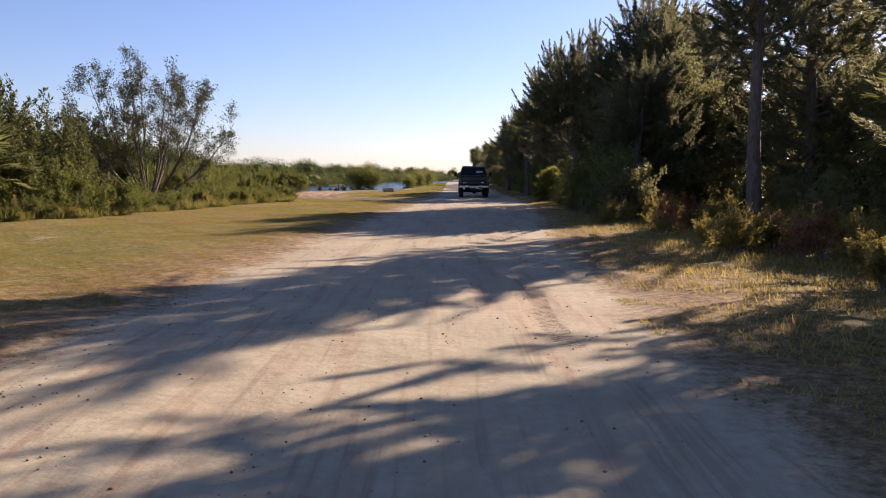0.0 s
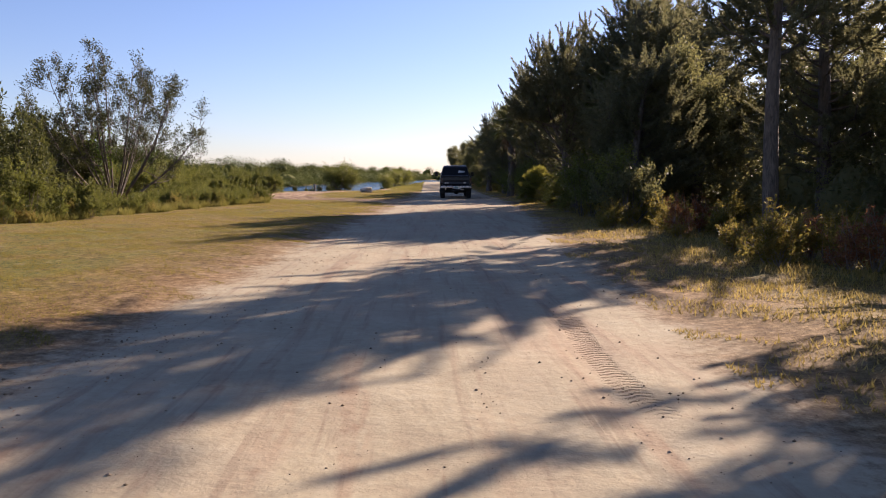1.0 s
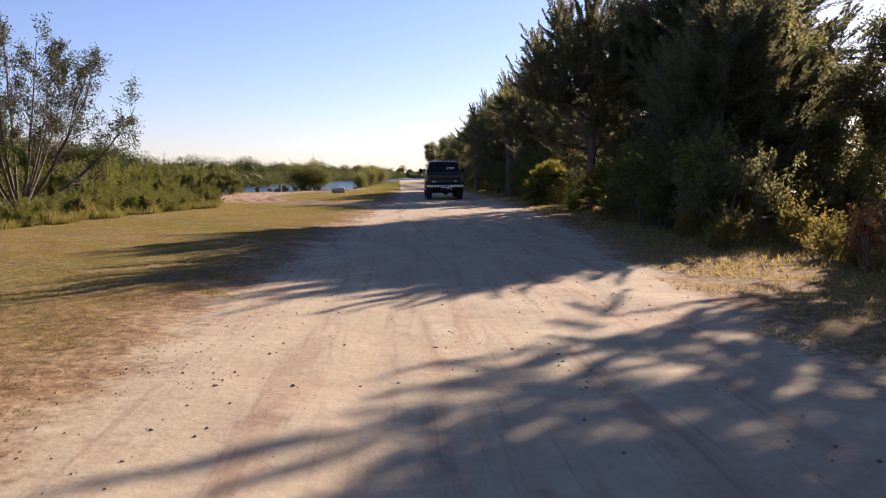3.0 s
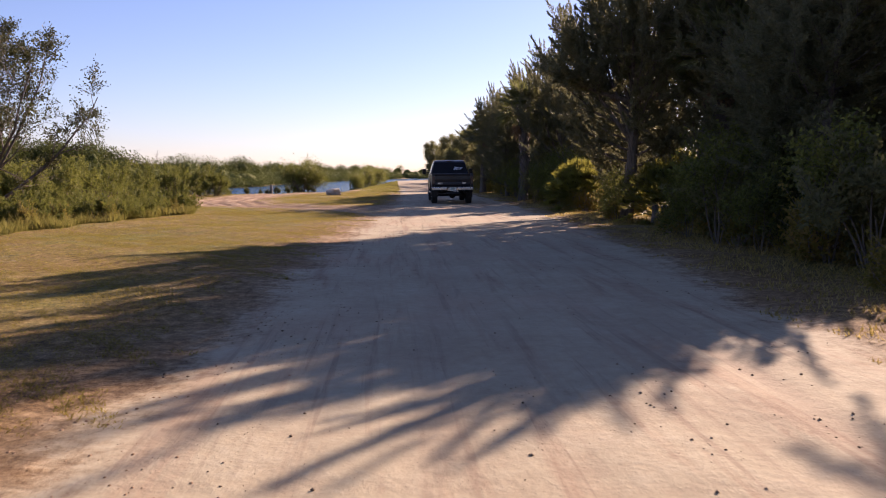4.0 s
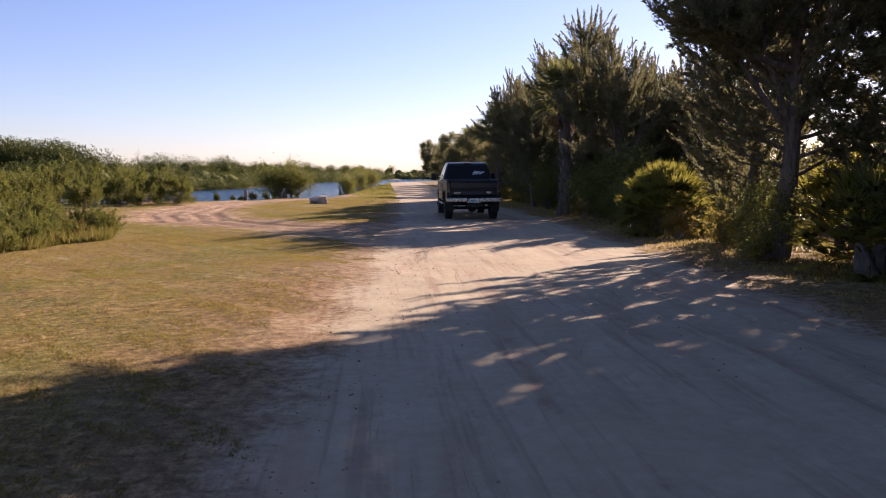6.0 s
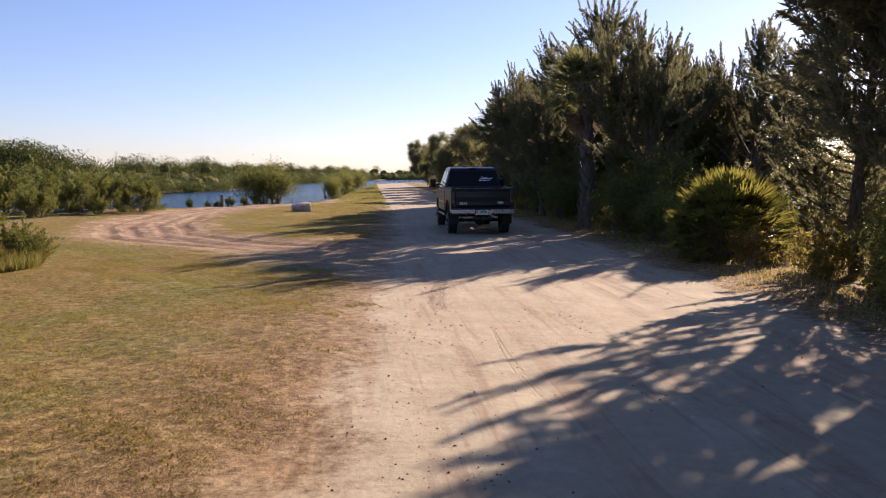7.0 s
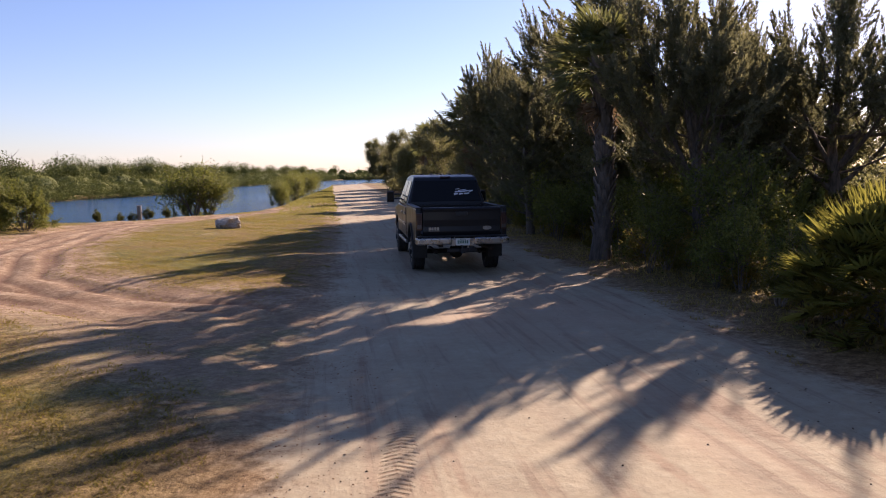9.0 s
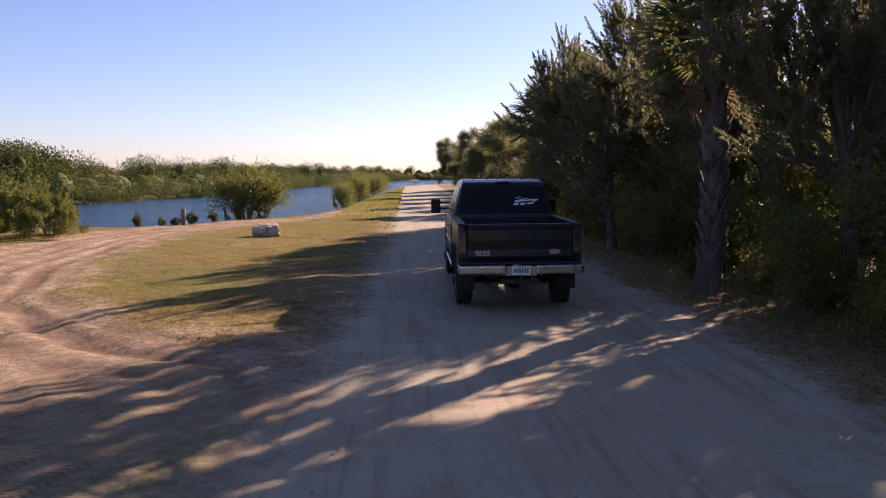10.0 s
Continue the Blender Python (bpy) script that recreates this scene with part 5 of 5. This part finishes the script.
SAPLINGS = [broadleaf_meshes(111 + i, 2.5, 0.95, 5, 2600, 0.085, MANGROVE, BARK, 0.5, 3, 0.1, 0.022, 0.3, 0.0, 1.9)[:2] for i in range(2)]
for i in range(26):
    y = 24 + i * 1.5 + rs.uniform(-0.5, 0.5)
    if 30.0 < y < 33.0 or 36.0 < y < 41.5 or 45.5 < y < 50.6:
        continue
    x = float(np.interp(y * U, RY, RR)) / U + 1.3 + rs.uniform(0, 1.0)
    plant("sapling", "thin yellow-green sapling at the edge of the trees", "shrub", SAPLINGS[i % 2], x * U, y * U, rs.uniform(0, 360), rs.uniform(0.6, 1.1), "roadside saplings")

BRIGHTSAPS = [broadleaf_meshes(121 + i, 2.6, 1.15, 6, 3000, 0.085, MANGROVE, BARK, 0.5, 3, 0.1, 0.022, 0.3, 0.0, 2.0)[:2] for i in range(2)]
for i, (x, y, s) in enumerate(((5.15, 45.9, 0.75), (5.6, 44.2, 0.6), (6.0, 47.0, 0.7), (5.45, 52.6, 0.85), (5.9, 54.2, 0.7), (6.3, 32.6, 0.75), (6.0, 30.9, 0.6))):
    plant("sapling", "bright yellow-green leafy sapling beside the road", "shrub", BRIGHTSAPS[i % 2], x * U, y * U, 70 * i, s, "bright roadside saplings")

for i in range(64):
    y = rs.uniform(7.5, 23)
    x = float(np.interp(y * U, RY, RR)) / U + 2.6 + rs.random() ** 1.2 * 3.6
    k = rs.choice((0, 0, 0, 1, 1, 1, 1, 2))
    plant("weed", "rusty red dry weeds beside the road" if k == 2 else "golden dry weeds on the sunny shoulder", "weed", WEEDS[k], x * U, y * U, rs.uniform(0, 360), rs.uniform(0.4, 0.75), "shoulder weeds")

# bare-limbed tree on the field side and the thicket round it
wood, foliage = vase_tree_meshes(104, 8.7, 6.0, 16, 0.11, TWIGLEAF, BARK)
tree = thing("bare_limbed_tree", "many-stemmed tree with thin olive-brown foliage above a thicket", "tree", ground_pose(-14.3 * U, 39.0 * U, 120, 0.95))
child("branchwork", wood, tree)
child("foliage", foliage, tree)
vine_at = np.random.default_rng(103)
g = Geo()
q = vine_at.normal(size=(900, 3)) * np.array([0.35, 0.35, 0.75]) + np.array([0.2, 0.5, 2.9])
g.leaves(q, unit(vine_at.normal(size=(900, 3))), 0.13, 0.08, rng=vine_at)
tagged(child("vine", g.mesh("vine", VINE), tree, None, "bright green vine on the stems"), kind="stuff")
for i in range(105):
    f = rs.random()
    y = 19 + 24 * f + (rs.uniform(-9, 1) if f < 0.2 else 0)
    front = np.interp(y, [19, 21.6, 28, 33, 41.5, 43], [-12.6, -12.2, -10.6, -9.6, -7.9, -8.6])
    back = rs.uniform(0.6, 9.0)
    x = front - back
    tall = (back > 3.0 and y < 30) or x < -16.2
    if not tall and -16.5 < x < -11.5 and y > 33:
        continue
    plant("shrub", "dense green thicket shrub behind the mown grass", "shrub", SHRUBS[2 if tall else rs.choice((0, 1))], x * U, y * U, rs.uniform(0, 360), rs.uniform(1.1, 1.6) if tall else rs.uniform(0.4, 0.62) if y > 26 else rs.uniform(0.55, 0.95), "thicket shrubs")
for i in range(110):
    y = 19 + 24 * (i + rs.random()) / 110
    front = np.interp(y, [19, 21.6, 28, 33, 41.5, 43], [-12.4, -12.0, -10.4, -9.3, -7.7, -8.4])
    k = rs.choice((0, 1, 1))
    plant("weed", "green and yellow weeds in front of the thicket", "weed", WEEDS[k] if rs.random() < 0.45 else SHRUBS[1], (front - rs.uniform(0, 2.2)) * U, y * U, rs.uniform(0, 360), rs.uniform(0.3, 0.55), "weeds before the thicket")
for i in range(34):
    y = rs.uniform(43, 68)
    front = np.interp(y, [43, 50, 60, 66, 68], [-10.5, -13.5, -13.0, -11.5, -13])
    plant("shrub", "green shrub on the bank of the channel", "shrub", SHRUBS[rs.choice((0, 1))], (front - rs.uniform(0.3, 9)) * U, y * U, rs.uniform(0, 360), rs.uniform(0.7, 1.1), "bank shrubs")
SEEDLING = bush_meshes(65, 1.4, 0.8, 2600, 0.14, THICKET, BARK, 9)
BANKTREES = [broadleaf_meshes(131 + i, 2.4, 1.35, 7, 5200, 0.10, MANGROVE, BARK, 0.6, 3, 0.10, 0.035, 0.25, 0.0, 2.4)[:2] for i in range(2)]
for x, y, s in ((-12.6, 63.8, 0.85), (-14.2, 65.2, 0.9), (-15.8, 63.4, 0.9), (-13.6, 61.2, 0.8), (-11.3, 62.4, 0.8), (-11.5, 64.0, 0.55), (-7.7, 77.3, 1.4), (-7.0, 78.2, 1.1), (-3.9, 93.0, 1.05), (-3.0, 97.0, 1.15), (-2.6, 102.0, 1.2), (-2.4, 108.0, 1.2), (-2.0, 116.0, 1.1)):
    plant("mangrove", "loose green mangrove bush at the water's edge", "shrub", BANKTREES[len(str(x)) % 2] if s > 0.9 else SHRUBS[0], x * U, y * U, rs.uniform(0, 360), s, "mangroves at the bank")
for x, y, s in ((-8.2, 77.6, 0.55), (-7.3, 78.4, 0.5), (-3.8, 93.4, 0.7), (-3.0, 97.4, 0.7)):
    plant("mangrove", "low green mangrove bush at the foot of taller ones", "shrub", SHRUBS[0], x * U, y * U, 83 * x, s, "mangroves at the bank")
for x, y, s in ((-10.6, 68.9, 0.40), (-9.7, 69.3, 0.30), (-9.3, 69.9, 0.30), (-8.7, 70.3, 0.40), (-8.1, 71.3, 0.40)):
    plant("mangrove_seedling", "small dark mangrove seedling at the water's edge", "shrub", SEEDLING, x * U, y * U, rs.uniform(0, 360), s, "mangrove seedlings")
bm = bmesh.new()
bmesh.ops.create_cone(bm, cap_ends=True, segments=10, radius1=0.13, radius2=0.12, depth=0.9, matrix=Matrix.Translation((0, 0, 0.4)))
post = thing("mooring_post", "short grey wooden post at the water's edge", "post", ground_pose(-9.15 * U, 70.6 * U))
part("shaft", bm, POSTWOOD, post)


# limestone block lying on the grass island
def build_rock():
    bm = bmesh.new()
    bmesh.ops.create_icosphere(bm, subdivisions=4, radius=0.5)
    for v in bm.verts:
        c = v.co
        k = max(abs(c.x), abs(c.y), abs(c.z)) / 0.5
        c *= 0.55 + 0.45 / max(k, 0.55)
        v.co = Vector((c.x * 0.98, c.y * 0.8, c.z * 0.56)) * (1 + 0.26 * noise.noise(c * 2.7) + 0.13 * noise.noise(c * 7) + 0.06 * noise.noise(c * 17))
    me = bpy.data.meshes.new("boulder")
    bm.to_mesh(me)
    bm.free()
    me.materials.append(STONE)
    ob = new("boulder", me)
    ob.matrix_basis = pose(-4.78, 70.9, 0.2, 6, -8, 25)
    tagged(ob, "pale limestone boulder lying on the grass", "rock")


build_rock()


# ---- far banks, grass, grit ----
def scatter_leaves(name, label, category, P, size, material, rng, up=0.3, cores=None, wide=0.8):
    """Leaves at the places P; cores are dark hearts (x, y, z, radius, half height) that close each lump."""
    g = Geo()
    g.leaves(P, unit(rng.normal(size=P.shape) + np.array([0, 0, up])), size * (0.6 + 0.8 * rng.random(len(P))), size * wide, rng=rng)
    if cores is not None:
        a, e = np.meshgrid(np.arange(8) * math.pi / 4, np.linspace(-1.4, 1.4, 6), indexing="ij")
        ball = np.stack([np.cos(a) * np.cos(e), np.sin(a) * np.cos(e), np.sin(e)], -1).reshape(-1, 3)
        i, j = np.meshgrid(np.arange(8), np.arange(5), indexing="ij")
        q = np.stack([i * 6 + j, ((i + 1) % 8) * 6 + j, ((i + 1) % 8) * 6 + j + 1, i * 6 + j + 1], -1).reshape(-1, 4)
        for c in cores:
            g.add(ball * (0.85 + 0.3 * rng.random((48, 1))) * np.array([c[3], c[3], c[4]]) + c[:3], q)
    tagged(new(name, g.mesh(name, material)), label, category, kind="stuff")


def build_far_bank():
    rng = np.random.default_rng(201)
    # mangrove wall on the far bank, lump by lump
    C = []
    for i in range(1700):
        y = rng.uniform(72, 330) * U
        back = rng.random() ** 1.7 * 30
        x = np.interp(y, FY, FX) + 0.6 - back
        wave = 0.5 + 0.5 * math.sin(y * 0.21 + 1.3 * math.sin(y * 0.057)) * math.sin(back * 0.3 + y * 0.11)
        h = 1.3 + 2.6 * rng.random() ** 1.6 * (0.5 + wave) + back * 0.045
        C.append((x, y, h, 0.8 + 0.45 * h * (0.6 + 0.6 * rng.random())))
    for i in range(260):
        x, y = rng.uniform(-160, 180), rng.uniform(338, 380) * U
        C.append((x, y, 4 + 3.5 * rng.random(), 3.5))
    C = np.array(C)
    n = 520000
    k = rng.integers(0, len(C), n)
    d = unit(rng.normal(size=(n, 3)))
    top = C[k, 2]
    P = np.stack([C[k, 0], C[k, 1], top * 0.42 - 0.6], -1) + d * (rng.random(n) ** 0.6)[:, None] * np.stack([C[k, 3], C[k, 3], top * 0.55], -1)
    P[:, 2] = np.maximum(P[:, 2], -0.66)
    deep = C[C[:, 0] < np.interp(C[:, 1], FY, FX) - 1.0]
    scatter_leaves("far_mangroves", "low green mangrove woods along the far bank", "woods", P, 0.165, FARLEAF, rng, -0.3, np.stack([deep[:, 0], deep[:, 1], deep[:, 2] * 0.32 - 0.6, deep[:, 3] * 0.6, deep[:, 2] * 0.30], -1))
    # taller dark trees behind
    C = []
    for i in range(230):
        y = rng.uniform(95, 330) * U
        x = np.interp(y, FY, FX) - rng.uniform(9, 60)
        C.append((x, y, 3.4 + 2.3 * rng.random() ** 1.5, 1.8 + 1.8 * rng.random()))
    for i in range(110):
        s = rng.random()
        C.append((((-41) - 30 * s + rng.normal() * 2) * U, (128 - 22 * s + rng.normal() * 3) * U, 6.0 + 2.6 * s + rng.random(), 2.4 + 1.4 * rng.random()))
    C = np.array(C)
    n = 300000
    k = rng.integers(0, len(C), n)
    d = unit(rng.normal(size=(n, 3)))
    P = np.stack([C[k, 0], C[k, 1], C[k, 2] * 0.62], -1) + d * (rng.random(n) ** 0.65)[:, None] * np.stack([C[k, 3], C[k, 3], C[k, 2] * 0.40], -1)
    scatter_leaves("far_trees", "taller dark trees behind the far mangroves", "woods", P, 0.25, FARLEAF, rng, 0.3, np.stack([C[:, 0], C[:, 1], C[:, 2] * 0.55, C[:, 3] * 0.32, C[:, 2] * 0.15], -1))


build_far_bank()


def build_woods_behind():
    """Dense low woods that close the view behind the roadside trees."""
    rng = np.random.default_rng(221)
    C = []
    for i in range(1500):
        y = rng.uniform(-25, 130) * U
        x = 10.5 * U + rng.random() ** 1.3 * 15 - 0.8 * rng.random()
        C.append((x, y, 1.2 + 1.8 * rng.random() ** 1.5 + 0.10 * (x - 12), 0.8 + 0.9 * rng.random()))
    C = np.array(C)
    n = 420000
    k = rng.integers(0, len(C), n)
    d = unit(rng.normal(size=(n, 3)))
    P = np.stack([C[k, 0], C[k, 1], C[k, 2] * 0.48], -1) + d * (rng.random(n) ** 0.6 * 1.15)[:, None] * np.stack([C[k, 3], C[k, 3], C[k, 2] * 0.58], -1)
    P[:, 2] = np.maximum(P[:, 2], 0.03)
    scatter_leaves("undergrowth", "dense dark woodland undergrowth behind the roadside trees", "woods", P, 0.15, OAK, rng, 0.3, np.stack([C[:, 0], C[:, 1], C[:, 2] * 0.36, C[:, 3] * 0.36, C[:, 2] * 0.28], -1), 0.5)


build_woods_behind()
rs2 = np.random.default_rng(211)
for x, y, h in ((-61, 229, 9.0), (-64, 222, 6.5), (-58, 236, 6.0), (-43, 150, 6.0), (-45, 152, 5.2), (-48, 147, 5.6)):
    w = Geo()
    base = np.array([0, 0, 0.0])
    w.tube(bent(base, np.array([0.3, 0.2, h]), rs2, 0.25), np.linspace(0.16, 0.03, 6), 6)
    for i in range(9):
        a = np.array([0.1, 0.1, h * (0.45 + 0.05 * i)])
        w.tube(bent(a, a + np.array([rs2.normal() * 0.9, rs2.normal() * 0.9, 0.7 + rs2.random()]), rs2, 0.12), np.linspace(0.05, 0.012, 6), 4)
    snag = thing("dead_snag", "bare grey dead tree standing among far mangroves", "tree", ground_pose(x * U, y * U), "dead snags")
    child("trunk", w.mesh("trunk", PALEBARK, True), snag)


def blades(name, label, P, height, width, material, rng, bend=0.6):
    """Grass blades: narrow tapering triangles with a lean."""
    n = len(P)
    az = rng.random(n) * 6.283
    lean = np.stack([np.cos(az), np.sin(az), np.zeros(n)], -1)
    side = np.stack([-np.sin(az), np.cos(az), np.zeros(n)], -1) * (width * (0.6 + 0.8 * rng.random(n)))[:, None]
    h = (height * (0.5 + rng.random(n)))[:, None]
    V = np.stack([P - side, P + side, P + lean * h * bend * (0.3 + rng.random((n, 1))) + np.array([0, 0, 1.0]) * h], 1).reshape(-1, 3)
    tagged(new(name, mesh_of(name, V, [np.arange(3 * n).reshape(n, 3)], material)), label, "grass", kind="stuff")


def build_grass():
    rng = np.random.default_rng(301)
    # mown field, denser near the way
    n = 1250000
    y = (2 + 78 * rng.random(n) ** 1.25) * U
    front = np.interp(y / U, [2, 21.6, 28, 33, 41.5, 46, 50, 60, 75], [-13, -12.4, -10.6, -9.6, -8.0, -11, -13.5, -13, -14]) * U
    left = np.interp(y, RY, RL)
    x = front + (left + 0.25 - front) * rng.random(n) ** 0.75
    tuft = wavy(x, y, 2.1, 1.0) + 0.7 * wavy(x, y, 5.3, 3.0)
    keep = (track_in(x, y) + 0.9 * tuft < 0.1 + 0.5 * rng.normal(size=n)) & (water_in(x, y) < -1.2) & (tuft > -0.95 + 1.4 * np.clip((road_in(x, y) + 1.3), 0, 1.5)) & (rng.random(n) < 0.85 - 0.45 * np.clip(0.3 + 1.2 * wavy(x, y, 0.55, 7.0) + 0.5 * wavy(x, y, 1.6, 4.0), 0, 1))
    x, y = x[keep], y[keep]
    P = np.stack([x, y, ground_z(x, y) - 0.005], -1)
    blades("mown_grass", "short dry yellow-green mown grass", P, 0.013 + 0.014 * np.clip(0.4 + 0.8 * wavy(x, y, 3.1, 6.0) + 0.5 * wavy(x, y, 8.3, 1.0), 0, 1.4), 0.0030 + 0.00012 * y, LAWN, rng, 2.0)
    # shoulder under the trees
    n = 130000
    y = (1 + 100 * rng.random(n) ** 1.3) * U
    x = np.interp(y, RY, RR) - 0.2 + rng.random(n) ** 1.2 * 5.5
    keep = (wavy(x, y, 1.9, 5.0) + 0.6 * wavy(x, y, 4.7, 2.0) > -0.5 + 0.9 * np.clip(road_in(x, y) + 1.0, 0, 1))
    x, y = x[keep], y[keep]
    P = np.stack([x, y, ground_z(x, y) - 0.005], -1)
    blades("shoulder_grass", "dry straw-coloured grass on the shoulder under the trees", P, 0.04 + 0.09 * np.clip(-road_in(x, y) / 3, 0, 1) * np.clip(0.6 + 0.6 * wavy(x, y, 1.2, 3.0), 0.1, 1.2), 0.007 + 0.0001 * y, STRAW, rng, 1.1)
    # tall fringe in front of the thicket
    n = 100000
    y = (46 - 38 * rng.random(n) ** 1.25) * U
    front = np.interp(y / U, [17, 21.6, 28, 33, 41.5, 43, 50, 60, 66, 68], [-12.8, -12.2, -10.4, -9.4, -7.6, -8.4, -12.5, -12.4, -11, -12]) * U
    taper = np.clip((y / U - 10 + 5 * rng.normal(size=n)) / 9, 0, 1)
    x = front - rng.random(n) ** 1.5 * 3.5 * taper + 0.3 * wavy(front, y, 1.1)
    front, x, y = front[taper > 0.05], x[taper > 0.05], y[taper > 0.05]
    n = len(x)
    P = np.stack([x, y, ground_z(x, y) - 0.01], -1)
    blades("tall_grass", "tall yellow-green grass in front of the thicket", P, 0.10 + 0.24 * rng.random(n) ** 1.6 + 0.10 * wavy(x, y, 1.3) + 0.06 * wavy(x, y, 4.1), np.full(n, 0.013), TALLGRASS, rng, 0.7)
    # grass down the bank beside the far road
    n = 26000
    y = rng.uniform(58, 150, n) * U
    x = np.interp(y, RY, RL) + 0.25 * wavy(y * 0, y, 0.8) - rng.random(n) ** 1.3 * 3.4
    keep = (water_in(x, y) < -0.1) & (rng.random(n) < np.clip((y / U - 58 + 5 * wavy(x, y, 0.7)) / 26, 0, 1))
    x, y = x[keep], y[keep]
    P = np.stack([x, y, ground_z(x, y) - 0.01], -1)
    blades("bank_grass", "green grass on the bank beside the road", P, 0.05 + 0.09 * np.clip((y / U - 64) / 24, 0, 1), np.full(len(x), 0.026), TALLGRASS, rng, 0.7)


build_grass()


def build_grit():
    rng = np.random.default_rng(401)
    n = 22000
    y = (1.5 + 60 * rng.random(n) ** 1.4) * U
    l, r = np.interp(y, RY, RL), np.interp(y, RY, RR)
    c = rng.random(n)
    x = l + (r - l) * np.where(c < 0.4, rng.random(n) * 0.22, np.where(c < 0.55, 1 - rng.random(n) * 0.2, np.where(c < 0.72, rng.random(n), np.choose(rng.integers(0, 4, n), (0.27, 0.46, 0.62, 0.78)) + rng.normal(size=n) * 0.014)))
    keep = rng.random(n) < 0.12 + 1.1 * np.clip(wavy(x, y, 0.9, 8.0) + 0.6 * wavy(x, y, 2.6, 1.0) - 0.1, 0, 1)
    x, y = x[keep], y[keep]
    n = len(x)
    s = 0.003 + 0.012 * rng.random(n) ** 4
    g = Geo()
    base = np.array([(1, 0, 0), (0, 1, 0), (-1, 0, 0), (0, -1, 0), (0, 0, 0.8), (0, 0, -0.6)], float)
    V = base[None] * s[:, None, None] * (0.7 + 0.6 * rng.random((n, 6, 1)))
    V = V + np.stack([x, y, ground_z(x, y) + s * 0.25], -1)[:, None, :]
    f = np.array([(0, 1, 4), (1, 2, 4), (2, 3, 4), (3, 0, 4), (1, 0, 5), (2, 1, 5), (3, 2, 5), (0, 3, 5)])
    g.add(V, None, (f[None] + 6 * np.arange(n)[:, None, None]).reshape(-1, 3))
    tagged(new("road_grit", g.mesh("road_grit", PEBBLE)), "loose shell grit and small stones on the road", "stones", kind="stuff")


build_grit()


def build_clods():
    """Crumbs of dirt thrown up along the track and the field edge of the road."""
    rng = np.random.default_rng(411)
    n = 16000
    i = rng.integers(0, len(TRACK) - 1, n)
    s = rng.random(n)
    c = TRACK[i] + (TRACK[i + 1] - TRACK[i]) * s[:, None]
    x, y = c[:, 0] + rng.normal(size=n) * c[:, 2] * 0.75, c[:, 1] + rng.normal(size=n) * c[:, 2] * 0.75
    m = 9000
    y2 = rng.uniform(4, 62, m) * U
    x2 = np.interp(y2, RY, RL) + rng.normal(size=m) * 0.55 - 0.1
    x, y = np.concatenate([x, x2]), np.concatenate([y, y2])
    keep = (wavy(x, y, 1.4, 2.0) > -0.2) & (np.abs(road_in(x, y)) < 9) & (road_in(x, y) < 1.0)
    x, y = x[keep], y[keep]
    n = len(x)
    s = 0.004 + 0.010 * rng.random(n) ** 3.5
    ring = [(math.cos(q * 1.2566), math.sin(q * 1.2566)) for q in range(5)]
    base = np.array([(c, d, -0.1) for c, d in ring] + [(c * 0.7, d * 0.7, 0.42) for c, d in ring] + [(0, 0, 0.58)], float)
    V = base[None] * s[:, None, None] * (0.7 + 0.6 * rng.random((n, 11, 3)))
    V = V + np.stack([x, y, ground_z(x, y)], -1)[:, None, :]
    f = np.array([t for q in range(5) for t in ((q, (q + 1) % 5, 5 + (q + 1) % 5), (q, 5 + (q + 1) % 5, 5 + q), (5 + q, 5 + (q + 1) % 5, 10))])
    g = Geo()
    g.add(V, None, (f[None] + 11 * np.arange(n)[:, None, None]).reshape(-1, 3))
    tagged(new("dirt_crumbs", g.mesh("dirt_crumbs", CLOD)), "brown crumbs of dirt along the track", "dirt", kind="stuff")


build_clods()
